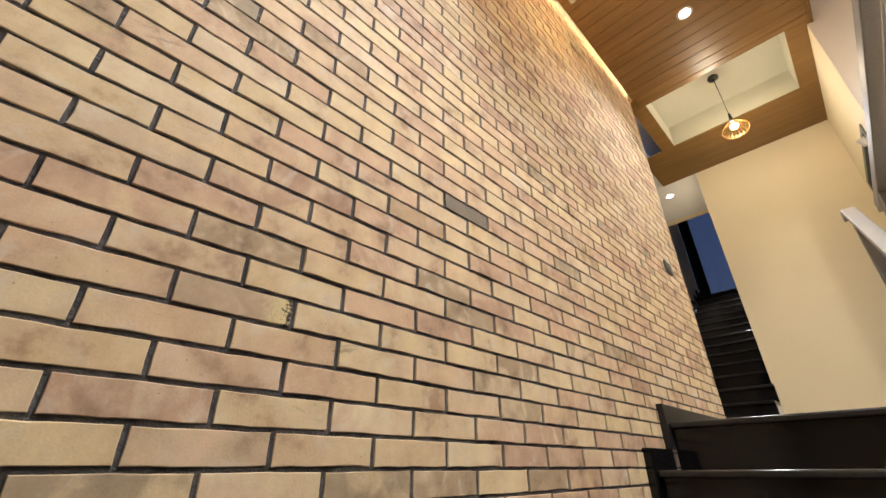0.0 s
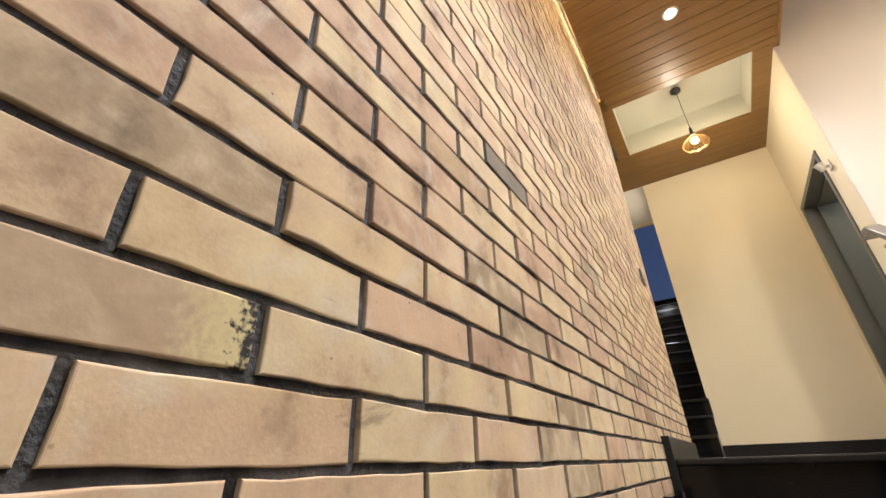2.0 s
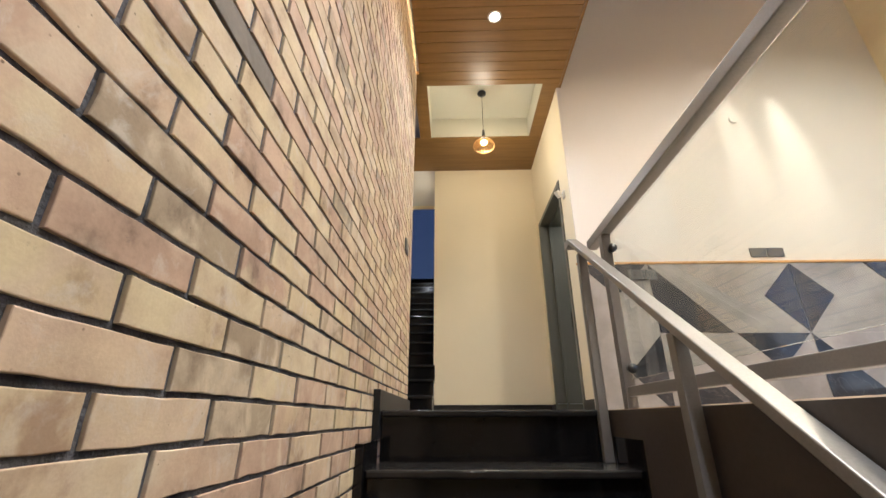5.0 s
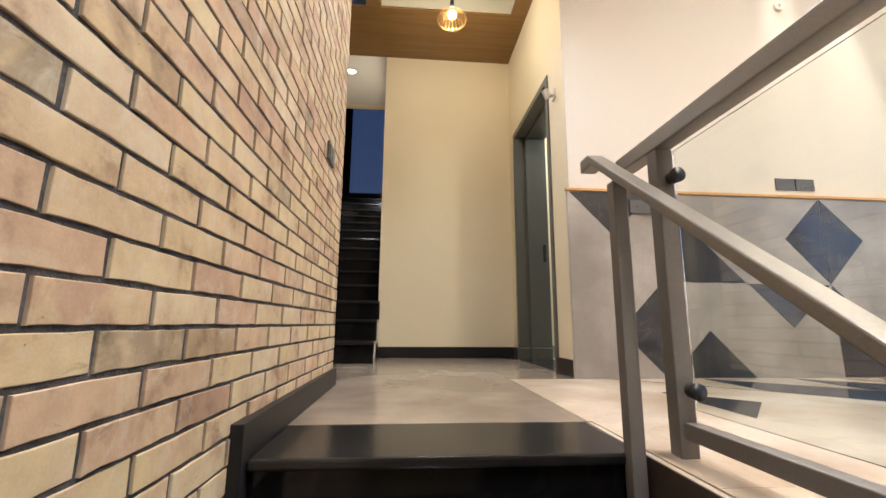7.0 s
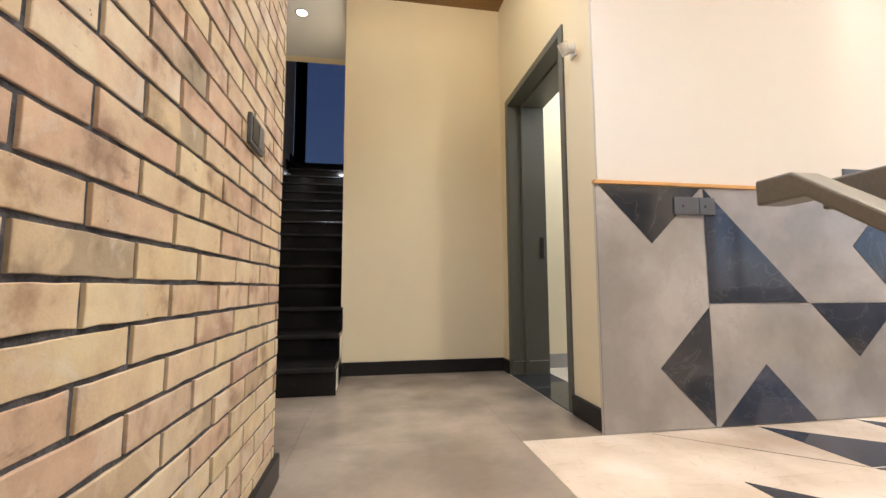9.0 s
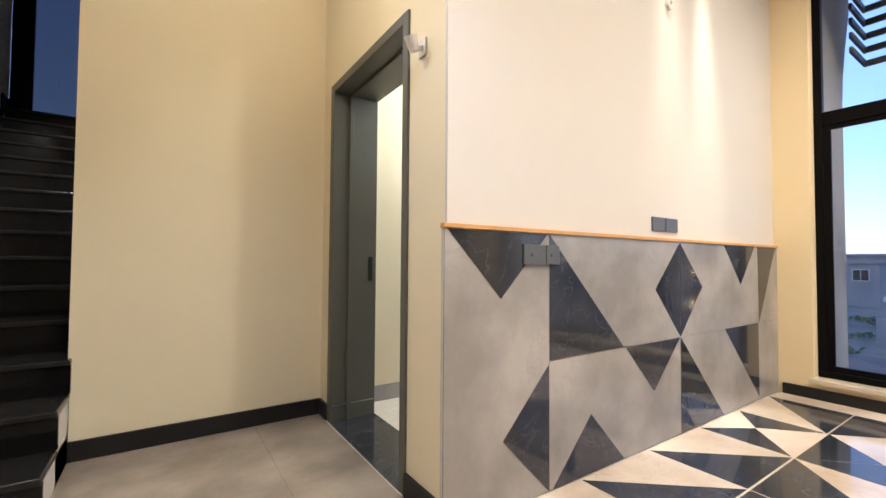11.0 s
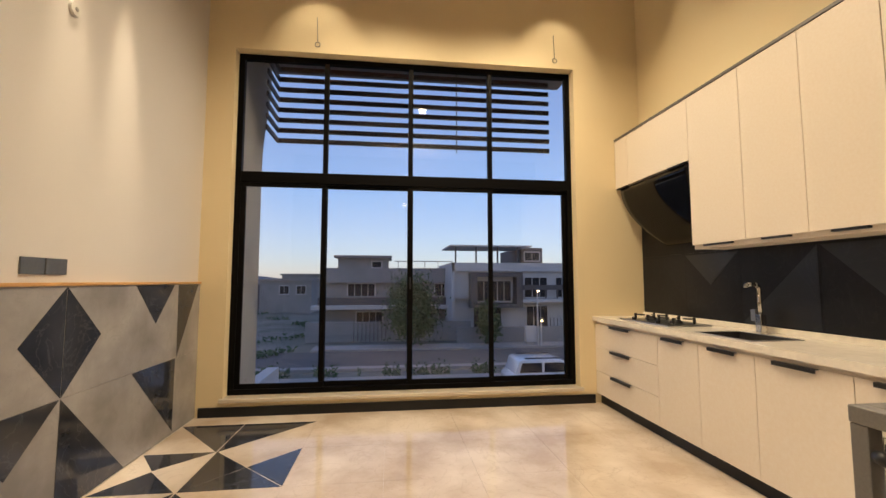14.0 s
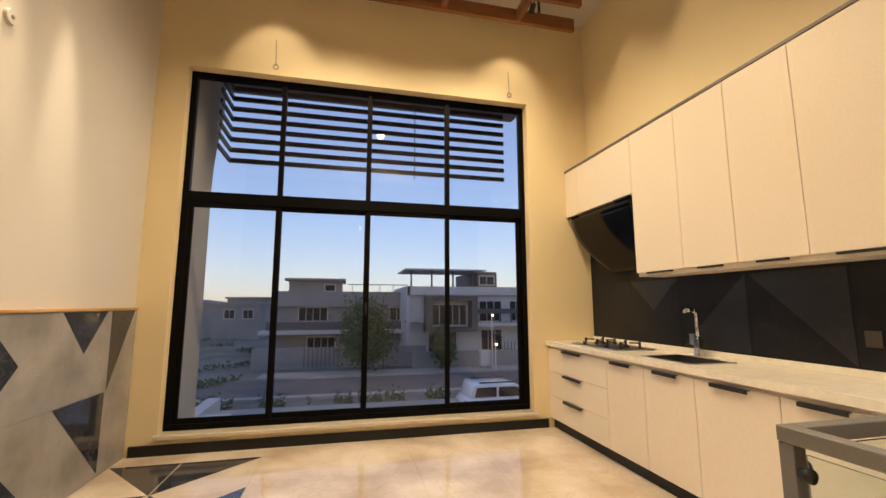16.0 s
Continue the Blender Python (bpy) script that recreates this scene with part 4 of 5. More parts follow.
def socket_plate(x, z, y, w, h, material, group, face=1, holes=0):
    s = thing("wall_socket", "small square wall socket plate", "socket", group)
    boxpart("plate", (x, y, z, x + w, y + 0.01 * face, z + h), material, s, 0.002)
    for i in range(holes):
        bx = x + w * (0.35 + 0.3 * (i % 2))
        boxpart("socket_slot", (bx - 0.005, y + 0.0095 * face, z + h * (0.4 if i < 2 else 0.62), bx + 0.005, y + 0.0115 * face, z + h * (0.55 if i < 2 else 0.72)), M_BLACK, s)
    return s


socket_plate(2.335, 1.03, Y_KIT + 0.0105, 0.075, 0.085, M_BRONZE, "splashback sockets")
socket_plate(2.235, 1.035, Y_KIT + 0.0105, 0.075, 0.085, M_BRONZE, "splashback sockets", holes=3)
for x in (2.995, 3.145):
    socket_plate(x, 1.265, Y_DADO + 0.0215, 0.14, 0.085, M_GREYPLATE, "grey sockets above the dado", -1)
for x in (1.90, 2.045):
    socket_plate(x, 1.06, Y_DADO - 0.003, 0.14 if x < 2 else 0.09, 0.09, M_GREYPLATE, "grey sockets on the dado", -1, holes=1)
sw = thing("wall_switch", "dark grey double switch plate on the brick wall", "switch")
boxpart("plate", (brick_x(2.99) + 0.001, 2.99, 1.10, 0.053, 3.13, 1.19), M_GREYPLATE, sw, 0.003)
boxpart("rocker", (0.0532, 3.0, 1.11, 0.056, 3.055, 1.18), M_BLACK, sw, 0.001)
boxpart("rocker", (0.0532, 3.065, 1.11, 0.056, 3.12, 1.18), M_GREYPLATE, sw, 0.001)
brk = thing("wall_light_bracket", "small white wall light bracket with loose wires", "bracket")
boxpart("back_plate", (X_DOOR - 0.012, 3.84, 1.98, X_DOOR - 0.0005, 3.90, 2.06), M_PLASTIC, brk, 0.003)
bm = bmesh.new()
cyl(bm, (X_DOOR - 0.012, 3.87, 2.02), (X_DOOR - 0.06, 3.87, 2.00), 0.012, seg=12)
cyl(bm, (X_DOOR - 0.05, 3.87, 1.99), (X_DOOR - 0.075, 3.86, 2.05), 0.022, 0.03, 14)
part("lamp_holder", bm, M_PLASTIC, brk)

# ---- lamps ----
cove = thing("cove_light", "warm light strip in the slot between brick wall and soffit", "light strip")
M_STRIP = glow("strip_amber", (1.0, 0.60, 0.20), 55)
boxpart("channel", (0.0825, -2.0, SOFFIT + 0.051, 0.0995, 3.44, SOFFIT + 0.10), M_STEEL, cove)
boxpart("diffuser", (0.073, -1.98, SOFFIT + 0.072, 0.082, 3.42, SOFFIT + 0.09), M_STRIP, cove)
# the second and third downlight are unseen additions above the lower flight
for x, y, z in ((0.775, 2.82, SOFFIT), (0.775, 0.3, SOFFIT), (0.775, -1.6, SOFFIT), (-0.274, 5.577, SOFFIT + 0.02)):
    d = thing("downlight", "round recessed downlight with a white rim", "downlight", "recessed downlights")
    d.location = (x, y, z)
    bm = bmesh.new()
    revolve(bm, [(0.044, -0.002), (0.058, -0.006), (0.062, 0.0)], 28)
    part("rim", bm, M_PLASTIC, d, smooth=True)
    bm = bmesh.new()
    bmesh.ops.create_circle(bm, cap_ends=True, segments=28, radius=0.044, matrix=Matrix.Translation((0, 0, -0.0025)))
    part("lens", bm, M_LAMP, d)
pend = thing("pendant_lamp", "black wire cage pendant lamp with a glowing amber bulb", "pendant lamp")
pend.location = (0.745, 4.05, 2.70)
bm = bmesh.new()
revolve(bm, [(0.0, 0.786), (0.05, 0.784), (0.05, 0.765), (0.012, 0.75)], 24)
part("canopy", bm, M_BLACK, pend, smooth=True)
bm = bmesh.new()
cyl(bm, (0, 0, 0.25), (0, 0, 0.76), 0.003, seg=8)
part("cord", bm, M_BLACK, pend)
bm = bmesh.new()
cyl(bm, (0, 0, 0.155), (0, 0, 0.255), 0.02, 0.012, 16)
part("lamp_holder", bm, M_BLACK, pend)
bm = bmesh.new()
prof = [(0.02, 0.17), (0.032, 0.145), (0.07, 0.11), (0.112, 0.065), (0.118, 0.045), (0.105, 0.015), (0.08, 0.0)]
for i in range(22):
    c, s = math.cos(2 * math.pi * i / 22), math.sin(2 * math.pi * i / 22)
    for (r0, z0), (r1, z1) in zip(prof, prof[1:]):
        cyl(bm, (r0 * c, r0 * s, z0), (r1 * c, r1 * s, z1), 0.002, seg=5)
for r, z in ((0.118, 0.045), (0.08, 0.0)):
    for i in range(36):
        a, b = 2 * math.pi * i / 36, 2 * math.pi * (i + 1) / 36
        cyl(bm, (r * math.cos(a), r * math.sin(a), z), (r * math.cos(b), r * math.sin(b), z), 0.0022, seg=5)
part("wire_cage", bm, M_BRASS, pend, "thin brass wire cage")
bm = bmesh.new()
bmesh.ops.create_uvsphere(bm, u_segments=20, v_segments=12, radius=0.035, matrix=Matrix.Translation((0, 0, 0.09)))
part("bulb", bm, M_BULB, pend, "glowing amber bulb", True).visible_shadow = False

copy_thing(pend, Matrix.Translation((0.745, 1.64, 2.70)))

# beams of the high room with their spotlights
beams = thing("ceiling_beams", "red-brown wooden beam lattice below the high ceiling", "beams")
BX = [1.96 + 0.3625 * k for k in range(8)]
for x in BX:
    boxpart("beam", (x - 0.025, -0.40 if x > 4.4 else -0.27, 4.18, x + 0.025, 3.25, 4.32), M_BEAM, beams, 0.004)
for y in (0.25, 1.05, 1.85, 2.65):
    for a, b in zip(BX, BX[1:]):
        boxpart("cross_beam", (a + 0.026, y - 0.025, 4.19, b - 0.026, y + 0.025, 4.31), M_BEAM, beams, 0.004)
for x in (BX[0], BX[4], BX[7]):
    for y in (0.0, 2.9):
        boxpart("hanger", (x - 0.01, y - 0.01, 4.32, x + 0.01, y + 0.01, CEIL), M_BLACK, beams)

cap = thing("wall_cover", "small round white cover plate high on the wall", "cover plate")
bm = bmesh.new()
cyl(bm, (3.219, Y_DADO + 0.0215, 2.74), (3.219, Y_DADO + 0.006, 2.74), 0.042, 0.038, 24)
part("plate", bm, M_PLASTIC, cap)
bm = bmesh.new()
cyl(bm, (3.219, Y_DADO + 0.0058, 2.74), (3.219, Y_DADO + 0.003, 2.74), 0.012, 0.012, 12)
part("screw", bm, M_STEEL, cap)

# spotlights under the beams, and thin dark lines with a ring on the window wall
for y in (2.66, 0.2):
    s = thing("spotlight", "small black spotlight below a wooden beam", "spotlight", "beam spotlights")
    ax = (Vector((4.9, y, 3.62)) - Vector((4.3, y, 4.12))).normalized()
    o = Vector((4.3, y, 4.12)) - ax * 0.03
    bm = bmesh.new()
    cyl(bm, o, o - ax * 0.09, 0.03, 0.026, 18)
    part("housing", bm, M_BLACK, s)
    bm = bmesh.new()
    cyl(bm, o + ax * 0.001, o - ax * 0.002, 0.024, 0.024, 18)
    part("lens", bm, M_LAMP, s)
    bm = bmesh.new()
    cyl(bm, o - ax * 0.05, (o.x - 0.1, y, 4.235), 0.006, seg=8)
    box(bm, 4.1605, y - 0.02, 4.225, o.x - 0.08, y + 0.02, 4.245)
    part("bracket", bm, M_BLACK, s)
    h = thing("wire_loop", "thin dark line ending in a ring on the wall", "wire", "wire loops above the window")
    bm = bmesh.new()
    cyl(bm, (X_WIN - 0.006, y, 3.60), (X_WIN - 0.006, y + 0.01, 3.86), 0.003, seg=6)
    for k in range(14):
        a, q = 2 * math.pi * k / 14, 2 * math.pi * (k + 1) / 14
        cyl(bm, (X_WIN - 0.006, y + 0.024 * math.sin(a), 3.578 + 0.024 * math.cos(a)), (X_WIN - 0.006, y + 0.024 * math.sin(q), 3.578 + 0.024 * math.cos(q)), 0.0035, seg=5)
    part("wire", bm, M_GREYMETAL, h)

# ---- outside ----
Z0 = -3.4
M_GROUND = mat("dry_ground", (0.20, 0.185, 0.165), 0.95, dark=(0.09, 0.10, 0.07), scale=0.25, fine=5, bump=0.6)
M_ROAD = mat("worn_asphalt", (0.115, 0.108, 0.105), 0.9, dark=(0.085, 0.08, 0.08), scale=0.4, fine=40, bump=0.3)
M_PAVE = mat("concrete_paving", (0.33, 0.31, 0.29), 0.9, dark=(0.25, 0.235, 0.22), scale=0.8, fine=30, bump=0.2)
M_HOUSEW = mat("white_house_render", (0.52, 0.505, 0.50), 0.85, dark=(0.42, 0.405, 0.40), scale=0.5, fine=30, bump=0.1)
M_HOUSEG = mat("grey_house_render", (0.27, 0.26, 0.26), 0.85, dark=(0.20, 0.195, 0.195), scale=0.5, fine=30, bump=0.1)
M_HOUSED = mat("dark_house_cladding", (0.10, 0.088, 0.085), 0.7, scale=1.0, fine=30, bump=0.1)
M_HGLASS = mat("house_window_glass", (0.02, 0.023, 0.03), 0.2, bump=0.0, spec=0.12)
M_LEAF = mat("tree_leaf", (0.065, 0.11, 0.035), 0.7, dark=(0.03, 0.055, 0.018), scale=2, fine=30, bump=0.0)
M_BARK = mat("tree_bark", (0.12, 0.085, 0.06), 0.95, scale=6, fine=40, bump=0.5)
M_CARW = mat("white_car_paint", (0.75, 0.76, 0.78), 0.2, bump=0.0, coat=0.5)
M_TYRE = mat("tyre_rubber", (0.02, 0.02, 0.02), 0.9, bump=0.1)
M_STREETLAMP = glow("street_lamp_orange", (1.0, 0.62, 0.25), 30)
M_HILL = mat("far_hill", (0.16, 0.15, 0.16), 0.95, scale=0.01, fine=0.2, bump=0.2)

bm = bmesh.new()
N = 60
random.seed(5)
def ground_z(x, y):
    h = 0.0
    if y > 9 and x > 24:
        h = 0.7 * noise.noise((x * 0.11, y * 0.11, 3.0)) + 0.3 * noise.noise((x * 0.5, y * 0.5, 1.0))
        h = max(h, -0.1) * min(1, (y - 9) / 4) * min(1, (x - 24) / 4)
    return Z0 + h
xs = [5.2 + 1.2 * i for i in range(60)] + [90, 140, 300, 1200]
yls = [-900, -200, -90] + [-60 + 2.0 * i for i in range(61)] + [90, 200, 900]
vv = [[bm.verts.new((x, y, ground_z(x, y) if 20 < x < 75 and -60 < y < 60 else Z0)) for y in yls] for x in xs]
for a, b in zip(vv, vv[1:]):
    for i in range(len(yls) - 1):
        bm.faces.new((a[i], b[i], b[i + 1], a[i + 1]))
structure("ground", bm, M_GROUND, "dry open ground with rubble and low weeds", "ground")
structure("road", boxes((23.6, -70, Z0 - 0.1, 29.0, 60, Z0 + 0.02)), M_ROAD, "worn grey asphalt street", "road")
structure("road_near", boxes((13.5, -70, Z0 - 0.1, 20.0, 60, Z0 + 0.015)), M_ROAD, "asphalt lane in front of the house", "road")
structure("pavement", boxes((20.0, -70, Z0 - 0.1, 21.0, 60, Z0 + 0.16), (22.9, -70, Z0 - 0.1, 23.5, 60, Z0 + 0.16), (29.05, -70, Z0 - 0.1, 31.0, 7.0, Z0 + 0.14)), M_PAVE, "pale concrete kerbs and paving along the street", "pavement")


def opening(house, x, y, z, w, h, lit=False, frame=M_HOUSEW):
    """A window set in a facade that looks towards -x."""
    wdw = part("window", boxes((x - 0.06, y - 0.09, z - 0.09, x + 0.02, y, z + h + 0.09), (x - 0.06, y + w, z - 0.09, x + 0.02, y + w + 0.09, z + h + 0.09),
                               (x - 0.06, y, z + h, x + 0.02, y + w, z + h + 0.09), (x - 0.10, y, z - 0.09, x + 0.02, y + w, z)), frame, house)
    part("pane", boxes((x - 0.015, y, z, x - 0.004, y + w, z + h)), M_HGLASS, wdw)
    k = max(1, round(w / 0.6))
    for i in range(1, k):
        part("glazing_bar", boxes((x - 0.04, y + w * i / k - 0.025, z, x - 0.016, y + w * i / k + 0.025, z + h)), frame, wdw)


def house(label, x, y0, y1, storeys, walls, depth=10):
    h = thing("house", label, "house", "houses across the street")
    for k, (a, b, z0, z1, material, dx) in enumerate(walls):
        boxpart("wall", (x + dx, a, z0, x + depth, b, z1), material, h)
    return h


# two-storey house with a small roof tower
hA = house("grey two-storey house with a small roof tower", 38, -4, 8, 2,
           [(-4.1, 7.6, Z0, -0.1, M_HOUSEG, 0.0), (-4.1, 7.6, -0.1, 1.95, M_HOUSEG, 0.4), (2.1, 6.6, 1.95, 3.3, M_HOUSEG, 1.2)])
boxpart("roof_band", (37.9, -4.2, 1.05, 38.4, 7.7, 2.35), M_HOUSEG, hA)
boxpart("roof_slab", (38.6, 1.8, 3.3, 45, 6.9, 3.5), M_HOUSEG, hA)
boxpart("canopy", (36.4, -4.2, -1.15, 38.0, 8.4, -0.85), M_HOUSEW, hA)
boxpart("balcony_wall", (37.3, -4.2, -0.85, 37.45, 8.0, -0.2), M_HOUSED, hA)
for y, z, w, hh in ((3.3, -0.25, 2.3, 1.2), (-0.6, -0.25, 1.3, 1.2), (-3.3, -0.25, 1.2, 1.2)):
    opening(hA, 38.4, y, z, w, hh)
for y, z, w, hh in ((2.6, -2.9, 2.2, 1.4), (-0.2, -2.9, 1.6, 1.4)):
    opening(hA, 38.0, y, z, w, hh)
opening(hA, 39.2, 2.75, 2.45, 0.8, 0.5)
for y in (-3.6, -2.4, -1.2, 0.0, 1.2):
    boxpart("roof_rail_post", (38.5, y, 2.35, 38.56, y + 0.06, 3.0), M_HOUSEW, hA)
boxpart("roof_rail", (38.48, -3.7, 2.95, 38.58, 1.6, 3.03), M_HOUSEW, hA)
boxpart("boundary_wall", (33.4, -4.4, Z0, 33.6, 8.2, Z0 + 1.5), M_HOUSEG, hA)
for k in range(9):
    boxpart("gate_bar", (33.36, 2.2 + k * 0.3, Z0 + 0.1, 33.39, 2.25 + k * 0.3, Z0 + 1.7), M_HOUSED, hA)

# white modern house with a roof canopy
hB = house("white modern house with dark framed bay and roof canopy", 34, -14, -2.6, 2,
           [(-14.0, -3.2, Z0, -0.2, M_HOUSEW, 0.8), (-14.0, -3.2, -0.2, 2.0, M_HOUSEW, 0.3), (-13.0, -3.0, 2.0, 2.7, M_HOUSEW, 0.0), (-11.3, -9.4, 2.7, 4.1, M_HOUSED, 2.0)], 9)
boxpart("side_wall", (34.0, -3.2, Z0, 43, -2.95, 2.7), M_HOUSEW, hB)
part("bay_frame", boxes((33.2, -8.6, 1.55, 34.4, -4.4, 1.9), (33.2, -8.6, -0.9, 34.4, -4.4, -0.6), (33.2, -8.6, -0.6, 34.4, -8.1, 1.55), (33.2, -4.9, -0.6, 34.4, -4.4, 1.55)), M_HOUSED, hB)
boxpart("balcony_slab", (33.3, -14.0, -0.5, 34.9, -8.65, -0.2), M_HOUSEW, hB)
boxpart("balcony_wall", (33.3, -14.0, 0.5, 33.5, -8.65, 0.9), M_HOUSED, hB)
for y in (-13.6, -12.6, -11.6, -10.6):
    boxpart("balcony_post", (33.35, y, -0.2, 33.45, y + 0.1, 0.5), M_HOUSED, hB)
for y, z, w, hh in ((-7.9, -0.4, 2.8, 1.6), (-11.0, -0.1, 1.9, 1.6), (-13.4, -0.1, 1.6, 1.6)):
    opening(hB, 34.3, y, z, w, hh)
for y, z, w, hh in ((-7.2, -3.0, 2.3, 2.0), (-11.2, -3.2, 1.8, 2.3)):
    opening(hB, 34.8, y, z, w, hh)
opening(hB, 36.0, -11.0, 3.0, 1.3, 0.7)
boxpart("roof_canopy", (33.8, -9.6, 4.0, 39, -2.8, 4.12), M_HOUSEW, hB)
for y in (-8.6, -6.9, -5.1, -3.4):
    boxpart("canopy_post", (34.3, y, 2.7, 34.42, y + 0.12, 4.0), M_HOUSED, hB)
boxpart("boundary_wall", (31.6, -14.0, Z0, 31.8, -3.0, Z0 + 1.2), M_HOUSEG, hB)
for k in range(14):
    boxpart("fence_bar", (31.66, -13.9 + k * 0.28, Z0 + 1.2, 31.7, -13.85 + k * 0.28, Z0 + 1.8), M_HOUSED, hB)

# distant houses
for i, (x, y, w, h, m) in enumerate(((62, 13, 7, 4.6, M_HOUSEG), (70, 20.0, 7, 4.0, M_HOUSED), (78, 12, 9, 5.6, M_HOUSEG), (95, 27, 10, 4.4, M_HOUSEW), (60, -18, 8, 6, M_HOUSEG))):
    hh = thing("house", "far grey flat-roofed house beyond the open ground", "house", "far houses")
    boxpart("wall", (x, y, Z0 - 0.3, x + 8, y + w, Z0 + h), m, hh)
    boxpart("roof", (x - 0.3, y - 0.3, Z0 + h, x + 8.3, y + w + 0.3, Z0 + h + 0.3), M_HOUSEG, hh)
    for k in range(int(w // 2.4)):
        opening(hh, x, y + 0.8 + k * 2.3, Z0 + h - 1.8, 1.2, 1.1)
bm = bmesh.new()
pr = None
for i in range(121):
    y = -300 + i * 7.5
    z = Z0 + 9 + 7 * noise.noise((y * 0.012, 0.3, 0)) + 3 * noise.noise((y * 0.05, 1.3, 0)) + max(0, (y - 20)) * 0.03
    cur = (bm.verts.new((420, y, Z0)), bm.verts.new((440 + 10 * noise.noise((y * 0.1, 0, 0)), y, max(Z0 + 1, z * 0.6))), bm.verts.new((480, y, z)), bm.verts.new((560, y, Z0)))
    if pr:
        for a in range(3):
            bm.faces.new((pr[a], pr[a + 1], cur[a + 1], cur[a]))
    pr = cur
structure("backdrop", bm, M_HILL, "low dark hills on the horizon", "hills")


def tree(x, y, h, r, n, seed, label):
    """A tapered trunk with limbs and a crown of small leaf cards in uneven clumps."""
    rng = random.Random(seed)
    t = thing("tree", label, "tree", "street trees")
    bm = bmesh.new()
    zt = Z0 + h * 0.75
    cyl(bm, (x, y, Z0 - 0.05), (x + 0.1, y, zt), 0.12, 0.04, 10)
    limbs = []
    for i in range(14):
        z = Z0 + h * rng.uniform(0.18, 0.7)
        a, l = rng.uniform(0, 6.28), r * rng.uniform(0.5, 0.95) * (1.15 - (z - Z0) / h)
        q = (x + l * math.cos(a), y + l * math.sin(a), z + l * 0.55)
        cyl(bm, (x + 0.05, y, z), q, 0.035, 0.012, 6)
        limbs.append(q)
    part("trunk", bm, M_BARK, t)
    verts, faces = [], []
    centres = limbs + [(x + rng.gauss(0, r * 0.25), y + rng.gauss(0, r * 0.25), Z0 + h * rng.uniform(0.55, 0.97)) for _ in range(12)] + \
        [(x + rng.gauss(0, r * 0.4), y + rng.gauss(0, r * 0.4), Z0 + h * rng.uniform(0.2, 0.6)) for _ in range(12)]
    for i in range(n):
        c = rng.choice(centres)
        s = r * 0.3
        p = Vector((c[0] + rng.gauss(0, s), c[1] + rng.gauss(0, s), c[2] + rng.gauss(0, s * 0.9)))
        if p.z < Z0 + 0.25:
            continue
        u = Vector((rng.gauss(0, 1), rng.gauss(0, 1), rng.gauss(0, 1))).normalized()
        v = u.orthogonal().normalized()
        L, W = rng.uniform(0.09, 0.18), rng.uniform(0.045, 0.085)
        k = len(verts)
        verts += [p - u * L, p + v * W, p + u * L, p - v * W]
        faces.append((k, k + 1, k + 2, k + 3))
    me = bpy.data.meshes.new("crown")
    me.from_pydata(verts, [], faces)
    me.materials.append(M_LEAF)
    crown = new("crown", me)
    crown.parent = t


tree(31.0, 0.45, 4.6, 1.75, 7500, 1, "leafy green street tree in front of the grey house")
tree(30.5, -5.0, 2.9, 0.85, 2000, 3, "small green tree at the kerb")

# low hedge plants and rubble
rng = random.Random(8)
verts, faces = [], []
for i in range(5200):
    y = rng.uniform(-22, 20)
    x = 21.9 + rng.gauss(0, 0.28)
    if noise.noise((y * 0.9, 0, 5)) < 0.0:
        continue
    p = Vector((x, y, Z0 + abs(rng.gauss(0, 0.25))))
    u = Vector((rng.gauss(0, 1), rng.gauss(0, 1), rng.gauss(0, 1))).normalized() * 0.1
    v = u.orthogonal().normalized() * 0.05
    k = len(verts)
    verts += [p - u, p + v, p + u, p - v]
    faces.append((k, k + 1, k + 2, k + 3))
for i in range(9000):
    x, y = rng.uniform(25, 60), rng.uniform(8, 34)
    if noise.noise((x * 0.25, y * 0.25, 9)) < 0.3:
        continue
    p = Vector((x, y, ground_z(x, y) + rng.uniform(0, 0.3)))
    u = Vector((rng.gauss(0, 1), rng.gauss(0, 1), rng.gauss(0, 1))).normalized() * 0.2
    v = u.orthogonal().normalized() * 0.1
    k = len(verts)
    verts += [p - u, p + v, p + u, p - v]
    faces.append((k, k + 1, k + 2, k + 3))
me = bpy.data.meshes.new("weeds")
me.from_pydata(verts, [], faces)
me.materials.append(M_LEAF)
tagged(new("weeds", me), "patchy green weeds along the verge and rubble", "weeds", kind="stuff")

# street lamps, sign, car
for y, x, h in ((-8.48, 29.6, 3.95), (-8.65, 29.4, 1.9)):
    s = thing("street_lamp", "slim pole street lamp glowing orange", "street lamp", "street lamps")
    bm = bmesh.new()
    cyl(bm, (x, y, Z0), (x, y, Z0 + h), 0.06, 0.045, 10)
    part("pole", bm, M_HOUSEW, s)
    bm = boxes((x - 0.35, y - 0.08, Z0 + h, x + 0.08, y + 0.08, Z0 + h + 0.1), bevel=0.02)
    part("lamp_head", bm, M_HOUSEG, s)
    bm = bmesh.new()
    bmesh.ops.create_uvsphere(bm, u_segments=12, v_segments=8, radius=0.07, matrix=Matrix.Translation((x - 0.2, y, Z0 + h - 0.05)))
    part("lamp_glow", bm, M_STREETLAMP, s, smooth=True)
box_ob = thing("meter_box", "pale metal street cabinet beside the lamp", "street cabinet")
boxpart("cabinet", (29.9, -8.5, Z0 + 0.3, 30.3, -7.7, Z0 + 1.4), M_HOUSEW, box_ob, 0.02)
boxpart("plinth", (29.95, -8.4, Z0, 30.25, -7.8, Z0 + 0.299), M_PAVE, box_ob)

